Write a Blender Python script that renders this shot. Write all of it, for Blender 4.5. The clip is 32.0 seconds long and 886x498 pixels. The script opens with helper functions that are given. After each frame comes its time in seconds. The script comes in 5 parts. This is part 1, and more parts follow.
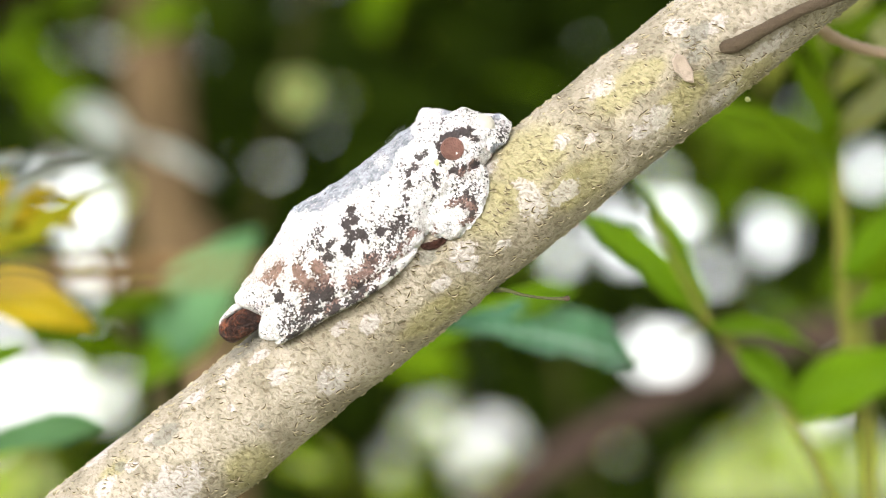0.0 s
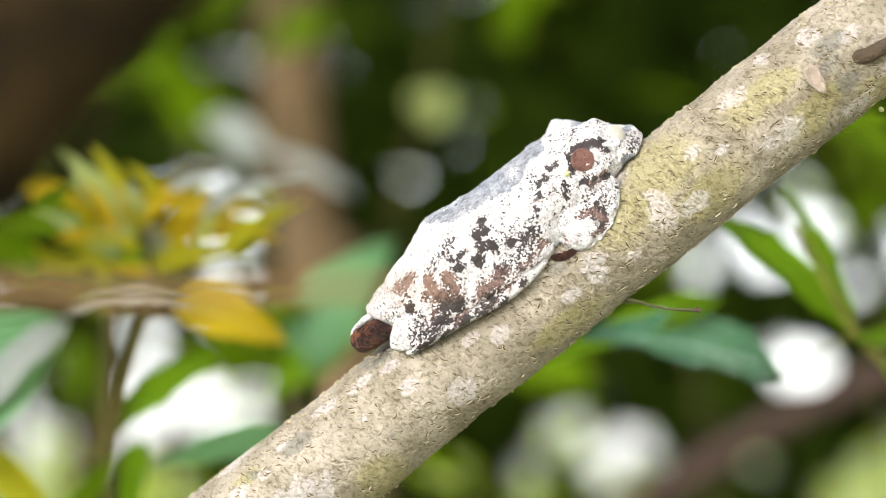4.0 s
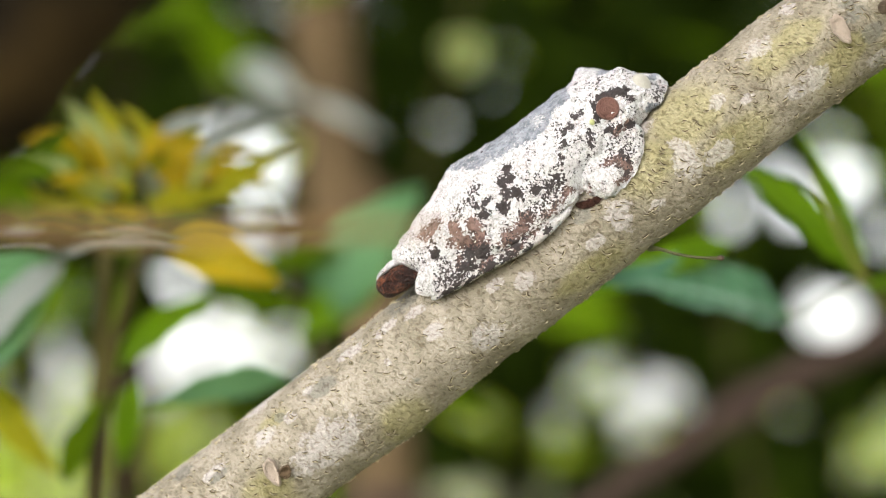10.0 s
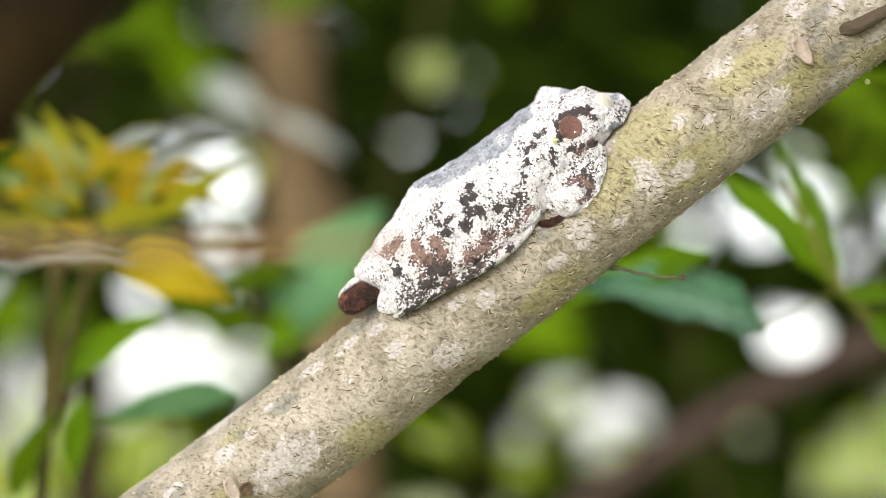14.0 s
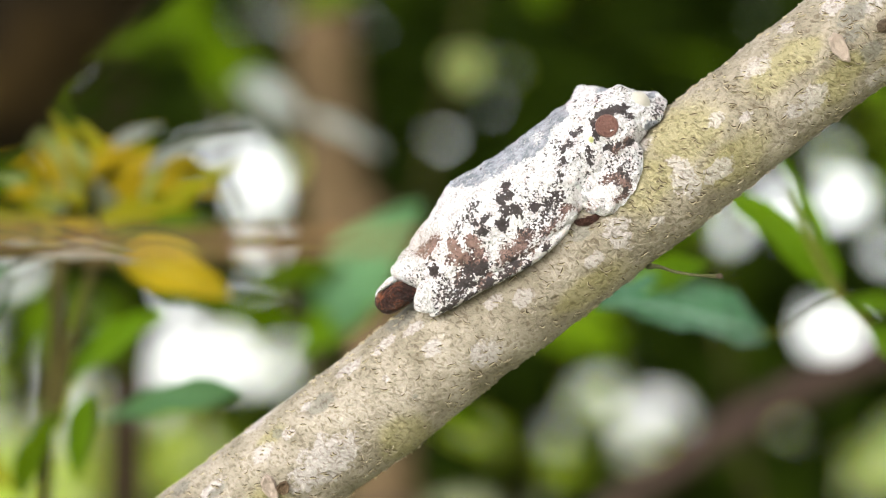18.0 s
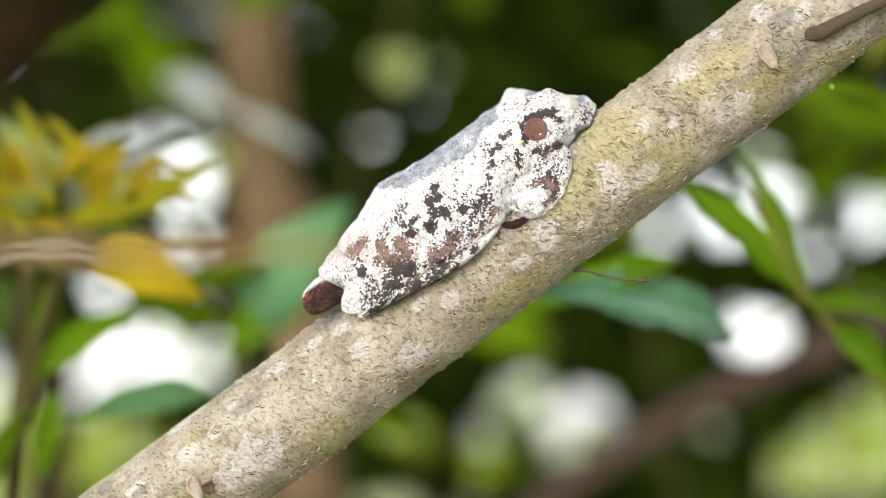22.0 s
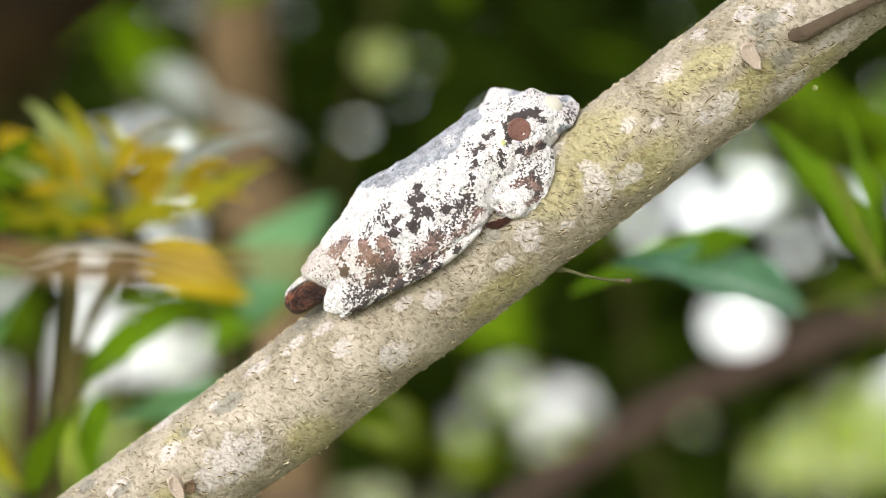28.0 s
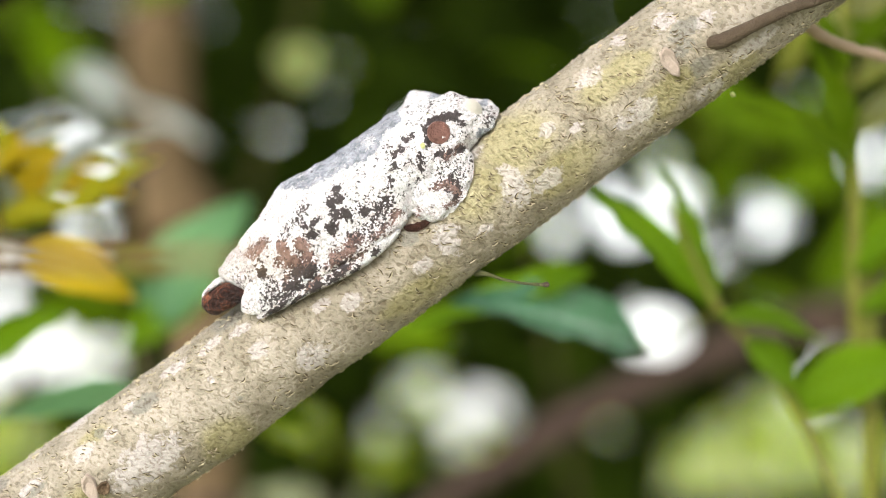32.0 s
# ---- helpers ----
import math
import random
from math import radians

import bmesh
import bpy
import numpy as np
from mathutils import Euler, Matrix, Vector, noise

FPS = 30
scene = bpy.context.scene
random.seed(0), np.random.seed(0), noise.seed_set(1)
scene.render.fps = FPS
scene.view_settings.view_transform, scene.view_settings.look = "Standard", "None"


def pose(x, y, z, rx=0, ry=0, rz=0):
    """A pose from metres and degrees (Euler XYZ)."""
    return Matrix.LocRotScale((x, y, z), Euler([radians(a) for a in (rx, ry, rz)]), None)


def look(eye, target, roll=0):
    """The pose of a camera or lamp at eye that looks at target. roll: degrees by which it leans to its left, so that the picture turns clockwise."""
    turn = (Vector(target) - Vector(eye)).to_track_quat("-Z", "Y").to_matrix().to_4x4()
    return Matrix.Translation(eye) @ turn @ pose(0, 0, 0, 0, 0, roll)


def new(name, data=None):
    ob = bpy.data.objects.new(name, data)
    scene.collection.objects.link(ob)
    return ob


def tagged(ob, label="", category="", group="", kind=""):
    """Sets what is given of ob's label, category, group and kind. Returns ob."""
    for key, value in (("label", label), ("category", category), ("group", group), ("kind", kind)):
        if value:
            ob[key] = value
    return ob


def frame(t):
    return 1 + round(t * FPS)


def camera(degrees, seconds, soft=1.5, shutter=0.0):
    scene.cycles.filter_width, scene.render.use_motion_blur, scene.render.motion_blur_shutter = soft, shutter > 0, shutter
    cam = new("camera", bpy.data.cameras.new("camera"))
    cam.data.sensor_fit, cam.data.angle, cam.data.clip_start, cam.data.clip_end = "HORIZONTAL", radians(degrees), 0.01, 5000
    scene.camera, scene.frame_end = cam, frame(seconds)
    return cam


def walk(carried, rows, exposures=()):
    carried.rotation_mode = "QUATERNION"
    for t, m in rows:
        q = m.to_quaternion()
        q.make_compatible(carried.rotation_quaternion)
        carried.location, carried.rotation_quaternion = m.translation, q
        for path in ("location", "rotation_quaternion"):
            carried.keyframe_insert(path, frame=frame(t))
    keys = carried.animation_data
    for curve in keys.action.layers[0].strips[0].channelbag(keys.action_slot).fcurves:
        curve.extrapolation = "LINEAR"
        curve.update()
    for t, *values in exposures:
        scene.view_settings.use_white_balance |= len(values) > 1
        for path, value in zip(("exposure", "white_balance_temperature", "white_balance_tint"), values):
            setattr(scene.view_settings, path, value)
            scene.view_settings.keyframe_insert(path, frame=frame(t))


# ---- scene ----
from mathutils.bvhtree import BVHTree

# Start point and direction: 1.5 m above the ground, looking slightly up.
# at(u, v, q): a point ahead; u to the right and v up, in millimetres where they cross the frog's distance REACH.
REACH = 0.3688
BASE = pose(0, 0, 1.5, 6, 0, 0)


def at(u, v, q=1.0):
    """q: how many times as far as the frog."""
    return BASE @ Vector((u * 0.001 * q, REACH * q, v * 0.001 * q))


cam = camera(24.0, 32.0, soft=1.0)
cam.data.dof.use_dof = True
cam.data.dof.focus_distance = 0.361
cam.data.dof.aperture_fstop = 7.7
PATH = [
    (0, 0.00000, -0.00019, 0.00000, 0.002, 0.001, 0.019),
    (0.5, 0.00015, -0.00078, 0.00000, 0.724, -0.039, -0.050),
    (1, 0.00030, -0.00002, 0.00000, 1.999, -0.156, -0.216),
    (1.5, 0.00045, -0.00054, 0.00000, 2.851, -0.105, -0.114),
    (2, 0.00060, -0.00058, 0.00000, 3.372, 0.122, -0.339),
    (2.5, 0.00075, -0.00102, 0.00000, 2.970, 0.653, -0.352),
    (4.5, 0.00135, -0.00152, 0.00000, 4.503, 0.062, 0.233),
    (5, 0.00150, -0.00265, 0.00000, 5.406, -0.235, 0.452),
    (5.5, 0.00165, -0.00299, 0.00000, 6.213, -0.828, 0.242),
    (6, 0.00180, -0.00184, 0.00000, 7.033, -2.050, 0.320),
    (6.5, 0.00192, -0.00276, 0.00000, 6.902, -2.629, 0.218),
    (7, 0.00203, -0.00372, 0.00000, 6.891, -2.732, -0.026),
    (7.5, 0.00215, -0.00356, 0.00000, 6.569, -2.662, 0.178),
    (8, 0.00227, -0.00250, 0.00000, 6.147, -2.618, 0.150),
    (8.5, 0.00238, -0.00477, 0.00000, 5.448, -2.256, -0.558),
    (9, 0.00250, -0.00571, 0.00000, 5.510, -1.877, -0.235),
    (9.5, 0.00253, -0.00555, 0.00000, 5.219, -1.497, -0.431),
    (10, 0.00255, -0.00450, 0.00000, 4.646, -1.167, -0.474),
    (10.5, 0.00258, -0.00521, 0.00000, 4.712, -0.968, -0.526),
    (11, 0.00260, -0.00422, 0.00000, 4.909, -0.812, -0.637),
    (11.5, 0.00263, -0.00473, 0.00000, 5.024, -0.759, -0.668),
    (12, 0.00265, -0.00583, 0.00000, 4.746, -0.704, -0.697),
    (12.5, 0.00268, -0.00481, 0.00000, 4.246, -0.727, -0.769),
    (13, 0.00270, -0.00508, 0.00000, 4.103, -0.726, -0.736),
    (13.5, 0.00271, -0.00446, 0.00004, 3.796, -0.709, -0.682),
    (14, 0.00273, -0.00472, 0.00007, 3.642, -0.676, -0.854),
    (14.5, 0.00275, -0.00490, 0.00011, 3.626, -0.620, -0.626),
    (16.5, 0.00281, -0.00512, 0.00025, 3.701, -0.523, -0.621),
    (17, 0.00282, -0.00548, 0.00029, 4.189, -0.535, -0.751),
    (17.5, 0.00284, -0.00540, 0.00032, 4.720, -0.609, -0.718),
    (18, 0.00285, -0.00480, 0.00036, 4.661, -0.762, -0.695),
    (18.5, 0.00286, -0.00563, 0.00039, 2.689, -0.984, -1.133),
    (19, 0.00288, -0.00511, 0.00043, 2.696, -1.237, -1.075),
    (19.5, 0.00290, -0.00457, 0.00046, 2.705, -1.367, -1.059),
    (20, 0.00291, -0.00484, 0.00050, 2.778, -1.320, -1.116),
    (20.5, 0.00293, -0.00507, 0.00063, 2.853, -1.098, -1.168),
    (21, 0.00294, -0.00513, 0.00075, 2.892, -0.951, -1.334),
    (21.5, 0.00296, -0.00414, 0.00088, 2.822, -0.872, -1.236),
    (22, 0.00297, -0.00518, 0.00100, 2.710, -0.782, -1.374),
    (22.5, 0.00299, -0.00484, 0.00113, 2.734, -0.727, -1.388),
    (23, 0.00300, -0.00457, 0.00125, 2.785, -0.643, -1.333),
    (23.5, 0.00298, -0.00471, 0.00138, 2.780, -0.659, -1.337),
    (24, 0.00297, -0.00456, 0.00150, 2.804, -0.681, -1.333),
    (24.5, 0.00295, -0.00403, 0.00163, 2.745, -0.678, -1.389),
    (25, 0.00293, -0.00447, 0.00175, 2.732, -0.648, -1.340),
    (25.5, 0.00292, -0.00417, 0.00188, 2.395, -0.638, -1.372),
    (27.5, 0.00285, -0.00435, 0.00237, 2.090, -0.984, -1.538),
    (28, 0.00283, -0.00467, 0.00250, 2.228, -1.013, -1.586),
    (28.5, 0.00282, -0.00415, 0.00246, 2.405, -1.003, -1.663),
    (29, 0.00280, -0.00413, 0.00243, 2.420, -1.063, -1.730),
    (29.5, 0.00278, -0.00416, 0.00239, 2.288, -1.066, -1.956),
    (30, 0.00277, -0.00434, 0.00235, 2.148, -1.106, -1.918),
    (30.5, 0.00275, -0.00411, 0.00231, 1.841, -1.204, -2.022),
    (31, 0.00273, -0.00402, 0.00228, 1.309, -1.111, -2.031),
    (31.5, 0.00272, -0.00436, 0.00224, 0.531, -0.968, -2.042),
    (32, 0.00270, -0.00467, 0.00220, -0.032, -0.819, -2.203),
]
walk(cam, [(t, BASE @ pose(x, y, z, 90 + pitch, roll, yaw)) for t, x, y, z, yaw, pitch, roll in PATH],
     exposures=[(t, 1.0 + e, 6500, 7) for t, e in ((0, 0.3), (0.8, 0.0), (3.5, 0.05), (4.5, 0.32), (6.2, 0.42), (6.9, 0.0), (8.3, -0.04), (9, -0.16), (10.5, -0.12), (12, 0.0), (25, 0.0), (30, 0.1), (31, 0.2), (32, 0.12))])

# ---- light ----
world = bpy.data.worlds.new("sky")
scene.world = world
world.use_nodes = True
nt = world.node_tree
sky = nt.nodes.new("ShaderNodeTexSky")
sky.sky_type = "NISHITA"
sky.sun_disc = False
sky.sun_elevation, sky.sun_rotation = radians(10), radians(-158)
sky.air_density, sky.dust_density, sky.ozone_density = 1.0, 2.0, 1.0
back = nt.nodes["Background"]
veil = nt.nodes.new("ShaderNodeHueSaturation")      # thin cloud washes the blue out
veil.inputs["Saturation"].default_value, veil.inputs["Value"].default_value = 0.08, 2.45
nt.links.new(sky.outputs[0], veil.inputs["Color"])
nt.links.new(veil.outputs[0], back.inputs[0])
back.inputs[1].default_value = 0.15

sun = new("sun", bpy.data.lights.new("sun", "SUN"))
sun.data.energy, sun.data.angle, sun.data.color = 1.35, radians(70), (1.0, 0.985, 0.965)
sun.matrix_world = look((-1.8, -4.1, 2.35), (0, 0.37, 1.5))


# ---- materials ----
def nodes_of(name, rough=0.6):
    m = bpy.data.materials.new(name)
    m.use_nodes = True
    n = m.node_tree.nodes
    b = n["Principled BSDF"]
    b.inputs["Roughness"].default_value = rough
    return m, n, m.node_tree.links, b


def noise_node(n, l, scale, detail=4, rough=0.55, vec=None):
    t = n.new("ShaderNodeTexNoise")
    t.inputs["Scale"].default_value, t.inputs["Detail"].default_value, t.inputs["Roughness"].default_value = scale, detail, rough
    if vec is not None:
        l.new(vec, t.inputs["Vector"])
    return t.outputs["Fac"]


def calc(n, l, op, a, b, c=None):
    m = n.new("ShaderNodeMath")
    m.operation = op
    for k, x in enumerate((a, b, c)):
        if x is None:
            continue
        if isinstance(x, (int, float)):
            m.inputs[k].default_value = x
        else:
            l.new(x, m.inputs[k])
    return m.outputs[0]


def blend(n, l, fac, a, b, how="MIX"):
    m = n.new("ShaderNodeMix")
    m.data_type, m.blend_type = "RGBA", how
    for k, x in ((0, fac), (6, a), (7, b)):
        if isinstance(x, (int, float)):
            m.inputs[k].default_value = x
        elif isinstance(x, tuple):
            m.inputs[k].default_value = (*x, 1)
        else:
            l.new(x, m.inputs[k])
    return m.outputs[2]


def bump(n, l, b, height, dist, strength=1.0):
    k = n.new("ShaderNodeBump")
    k.inputs["Distance"].default_value, k.inputs["Strength"].default_value = dist, strength
    l.new(height, k.inputs["Height"])
    l.new(k.outputs[0], b.inputs["Normal"])


def coords(n, name="Object"):
    return n.new("ShaderNodeTexCoord").outputs[name]


def stretch(n, l, vec, sx, sy, sz):
    m = n.new("ShaderNodeMapping")
    m.inputs["Scale"].default_value = (sx, sy, sz)
    l.new(vec, m.inputs["Vector"])
    return m.outputs[0]


def threshold(n, l, x, lo, hi):
    m = n.new("ShaderNodeMapRange")
    m.interpolation_type = "SMOOTHSTEP"
    m.inputs["From Min"].default_value, m.inputs["From Max"].default_value = lo, hi
    l.new(x, m.inputs["Value"])
    return m.outputs[0]


def attr(n, name):
    a = n.new("ShaderNodeAttribute")
    a.attribute_name = name
    return a.outputs["Fac"]


def leaf_material(name, c1, c2, rib, gloss=0.35, through_light=0.35, shine=0.4, rib_sheen=0.0):
    m, n, l, b = nodes_of(name, gloss)
    b.inputs["Specular IOR Level"].default_value = shine
    uv = coords(n, "UV")
    sep = n.new("ShaderNodeSeparateXYZ")
    l.new(uv, sep.inputs[0])
    side = calc(n, l, "ABSOLUTE", calc(n, l, "SUBTRACT", sep.outputs[1], 0.5), 0)
    tone = noise_node(n, l, 60, 4, vec=coords(n))
    rnd = n.new("ShaderNodeNewGeometry").outputs["Random Per Island"]
    base = blend(n, l, calc(n, l, "MULTIPLY_ADD", tone, 0.6, calc(n, l, "MULTIPLY", rnd, 0.4)), c1, c2)
    # side veins leave the midrib slanting forwards
    slant = calc(n, l, "SUBTRACT", calc(n, l, "MULTIPLY", sep.outputs[0], 11.0), calc(n, l, "MULTIPLY", side, 7.0))
    wave = calc(n, l, "ABSOLUTE", calc(n, l, "SUBTRACT", calc(n, l, "FRACT", slant, 0), 0.5), 0)
    vein = calc(n, l, "MULTIPLY", calc(n, l, "LESS_THAN", wave, 0.05), 0.5)
    mid = calc(n, l, "LESS_THAN", side, 0.018)
    base = blend(n, l, threshold(n, l, wave, 0.12, 0.45), base, blend(n, l, 1.0, base, (0.74, 0.78, 0.6), "MULTIPLY"))     # shade of a quilted blade, painted darker between the veins
    if rib_sheen:        # broad pale zones along the veins, a sheen painted into the colour
        base = blend(n, l, calc(n, l, "MULTIPLY", threshold(n, l, wave, 0.2, 0.05), rib_sheen), base, rib)
    col = blend(n, l, calc(n, l, "MAXIMUM", vein, mid), base, rib)
    l.new(col, b.inputs["Base Color"])
    bump(n, l, b, calc(n, l, "ADD", wave, calc(n, l, "MULTIPLY", tone, 0.3)), 0.004, 1.0)
    t = n.new("ShaderNodeBsdfTranslucent")
    l.new(blend(n, l, 1.0, col, (1.5, 1.6, 0.7), "MULTIPLY"), t.inputs[0])
    mix = n.new("ShaderNodeMixShader")
    mix.inputs[0].default_value = through_light
    l.new(b.outputs[0], mix.inputs[1])
    l.new(t.outputs[0], mix.inputs[2])
    l.new(mix.outputs[0], n["Material Output"].inputs[0])
    return m


def wood_material(name, c1, c2, scale=90, rough=0.8):
    m, n, l, b = nodes_of(name, rough)
    b.inputs["Specular IOR Level"].default_value = 0.2
    v = coords(n)
    f = noise_node(n, l, scale, 6, 0.6, v)
    g = noise_node(n, l, scale * 6, 4, 0.6, v)
    l.new(blend(n, l, calc(n, l, "MULTIPLY_ADD", g, 0.4, calc(n, l, "MULTIPLY", f, 0.6)), c1, c2), b.inputs["Base Color"])
    bump(n, l, b, calc(n, l, "ADD", f, g), 0.002, 0.7)
    return m


def bark_material():
    """Pale grey-buff bark: fine wrinkles run round the limb; pinkish-white lichen, olive algae and grey grime lie in patches (stored per point)."""
    m, n, l, b = nodes_of("pale_bark", 0.8)
    b.inputs["Specular IOR Level"].default_value = 0.25
    v = coords(n)
    uv = coords(n, "UV")
    skew = n.new("ShaderNodeMapping")
    skew.inputs["Rotation"].default_value = (0, 0, 0.45)
    l.new(uv, skew.inputs["Vector"])
    warp = n.new("ShaderNodeTexNoise")
    warp.inputs["Scale"].default_value, warp.inputs["Detail"].default_value = 700, 2
    l.new(uv, warp.inputs["Vector"])
    shift = n.new("ShaderNodeVectorMath")
    shift.operation = "MULTIPLY_ADD"
    shift.inputs[1].default_value = (0.0018, 0.0018, 0)
    l.new(warp.outputs["Color"], shift.inputs[0])
    l.new(skew.outputs[0], shift.inputs[2])
    ridge = noise_node(n, l, 1.0, 3, 0.55, stretch(n, l, shift.outputs[0], 1900, 850, 1))
    flake = noise_node(n, l, 1.0, 4, 0.6, stretch(n, l, shift.outputs[0], 900, 620, 1))
    tone = noise_node(n, l, 130, 5, 0.6, v)
    fine = noise_node(n, l, 1900, 4, 0.6, v)
    col = blend(n, l, threshold(n, l, tone, 0.32, 0.68), (0.165, 0.138, 0.100), (0.285, 0.246, 0.20))
    algae = threshold(n, l, calc(n, l, "ADD", attr(n, "algae"), calc(n, l, "MULTIPLY", noise_node(n, l, 260, 5, 0.6, v), 0.8)), 0.5, 1.05)
    col = blend(n, l, calc(n, l, "MULTIPLY", algae, 0.55), col, (0.205, 0.18, 0.062))
    spots = calc(n, l, "MULTIPLY", noise_node(n, l, 480, 5, 0.7, v), 1.15)
    lich = threshold(n, l, calc(n, l, "ADD", calc(n, l, "MULTIPLY", attr(n, "lichen"), 0.72), spots), 0.93, 1.08)
    pale = blend(n, l, fine, (0.31, 0.275, 0.265), (0.42, 0.38, 0.38))
    col = blend(n, l, calc(n, l, "MULTIPLY", lich, 0.6), col, pale)
    grime = threshold(n, l, calc(n, l, "ADD", attr(n, "grime"), calc(n, l, "MULTIPLY", noise_node(n, l, 900, 4, 0.65, v), 0.8)), 0.68, 1.0)
    col = blend(n, l, calc(n, l, "MULTIPLY", grime, 0.6), col, (0.105, 0.10, 0.088))
    # colour is darker in the hollows between wrinkles and lighter on their crests
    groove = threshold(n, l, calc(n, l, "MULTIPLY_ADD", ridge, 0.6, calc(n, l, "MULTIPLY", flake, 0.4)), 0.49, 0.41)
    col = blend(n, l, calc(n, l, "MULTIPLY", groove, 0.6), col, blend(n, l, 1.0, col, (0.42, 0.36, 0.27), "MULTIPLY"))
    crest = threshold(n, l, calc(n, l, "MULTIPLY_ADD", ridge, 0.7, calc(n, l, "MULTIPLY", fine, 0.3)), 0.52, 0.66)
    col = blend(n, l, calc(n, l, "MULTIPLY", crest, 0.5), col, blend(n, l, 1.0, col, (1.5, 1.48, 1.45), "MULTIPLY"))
    l.new(col, b.inputs["Base Color"])
    bump(n, l, b, calc(n, l, "ADD", calc(n, l, "MULTIPLY", ridge, 1.2), calc(n, l, "MULTIPLY_ADD", flake, 1.1, calc(n, l, "MULTIPLY", fine, 0.5))), 0.0006, 1.0)
    return m


def skin_material():
    """Chalky white frog skin; brown, black and grey pigment breaks up into specks where its density is low."""
    m, n, l, b = nodes_of("frog_skin", 0.55)
    b.inputs["Specular IOR Level"].default_value = 0.35
    v = coords(n)
    speck = noise_node(n, l, 2300, 4, 0.62, v)
    coarse = noise_node(n, l, 640, 4, 0.6, v)
    mixn = calc(n, l, "MULTIPLY_ADD", calc(n, l, "MULTIPLY_ADD", speck, 0.6, calc(n, l, "MULTIPLY", coarse, 0.4)), 9.0, -4.5)
    # thin wandering lines on the white
    line = calc(n, l, "ABSOLUTE", calc(n, l, "SUBTRACT", noise_node(n, l, 1050, 3, 0.6, v), 0.5), 0)
    part_of = noise_node(n, l, 330, 3, 0.6, v)
    squiggle = calc(n, l, "MULTIPLY", threshold(n, l, line, 0.045, 0.012), threshold(n, l, part_of, 0.44, 0.54))
    white = blend(n, l, threshold(n, l, noise_node(n, l, 1500, 5, 0.7, v), 0.32, 0.56), (0.26, 0.24, 0.238), (0.495, 0.47, 0.473))
    white = blend(n, l, calc(n, l, "MULTIPLY", squiggle, 0.6), white, (0.17, 0.135, 0.125))
    grey = blend(n, l, threshold(n, l, coarse, 0.35, 0.65), (0.10, 0.105, 0.122), (0.25, 0.255, 0.285))
    brown = blend(n, l, threshold(n, l, coarse, 0.36, 0.64), (0.045, 0.022, 0.018), (0.18, 0.108, 0.09))
    dark = blend(n, l, speck, (0.012, 0.008, 0.009), (0.040, 0.028, 0.027))
    col = blend(n, l, threshold(n, l, calc(n, l, "ADD", attr(n, "grey"), calc(n, l, "MULTIPLY", mixn, 0.32)), 0.42, 0.75), white, grey)
    col = blend(n, l, threshold(n, l, calc(n, l, "ADD", attr(n, "brown"), calc(n, l, "MULTIPLY", mixn, 0.55)), 0.70, 0.79), col, brown)
    col = blend(n, l, threshold(n, l, calc(n, l, "ADD", attr(n, "dark"), calc(n, l, "MULTIPLY", mixn, 0.6)), 0.74, 0.81), col, dark)
    l.new(col, b.inputs["Base Color"])
    b.inputs["Subsurface Weight"].default_value = 0.05
    b.inputs["Subsurface Scale"].default_value = 0.0008
    bump(n, l, b, calc(n, l, "ADD", calc(n, l, "MULTIPLY", speck, 0.8), coarse), 0.00075, 1.0)
    return m


BARK = bark_material()
SKIN = skin_material()
TWIG_DARK = wood_material("dark_twig_bark", (0.03, 0.02, 0.012), (0.105, 0.074, 0.048), 500)
TWIG_PALE = wood_material("pale_twig_bark", (0.26, 0.175, 0.12), (0.42, 0.31, 0.23), 400)
TRUNK_BROWN = wood_material("brown_bark", (0.052, 0.033, 0.015), (0.112, 0.072, 0.035), 40)
LIMB_DARK = wood_material("dark_bark", (0.022, 0.013, 0.006), (0.06, 0.038, 0.018), 60)
NEAR_BARK = wood_material("near_bark", (0.002, 0.001, 0.0002), (0.024, 0.014, 0.0035), 22, 0.95)
NEAR_BARK.node_tree.nodes["Principled BSDF"].inputs["Specular IOR Level"].default_value = 0.1
LIMB_PURPLE = wood_material("purplish_bark", (0.014, 0.007, 0.005), (0.04, 0.023, 0.017), 60)
STEM_GREEN = wood_material("green_stem", (0.07, 0.075, 0.006), (0.15, 0.15, 0.02), 200, 0.5)
STEM_BROWN = wood_material("brown_stem", (0.02, 0.018, 0.003), (0.055, 0.042, 0.009), 200, 0.6)
STEM_OLIVE = wood_material("olive_stem", (0.022, 0.018, 0.002), (0.06, 0.048, 0.006), 200, 0.6)
STALK = wood_material("olive_stalk", (0.04, 0.042, 0.015), (0.11, 0.11, 0.045), 600, 0.6)
NEAR_TWIG = wood_material("near_twig_bark", (0.11, 0.062, 0.024), (0.22, 0.135, 0.06), 200, 0.9)
SCAR = wood_material("leaf_scar_wood", (0.27, 0.205, 0.16), (0.42, 0.34, 0.285), 700)
HOLLOW = wood_material("dark_hollow", (0.05, 0.03, 0.015), (0.13, 0.085, 0.05), 500)
FOOT = wood_material("brown_toe_skin", (0.012, 0.004, 0.003), (0.135, 0.045, 0.022), 300, 0.4)


def mottle(m, lo, hi):
    """Breaks the two tones of a material into spots."""
    l = m.node_tree.links
    mix = next(k for k in m.node_tree.nodes if k.type == "MIX")
    fac = mix.inputs[0].links[0].from_socket
    l.new(threshold(m.node_tree.nodes, l, fac, lo, hi), mix.inputs[0])


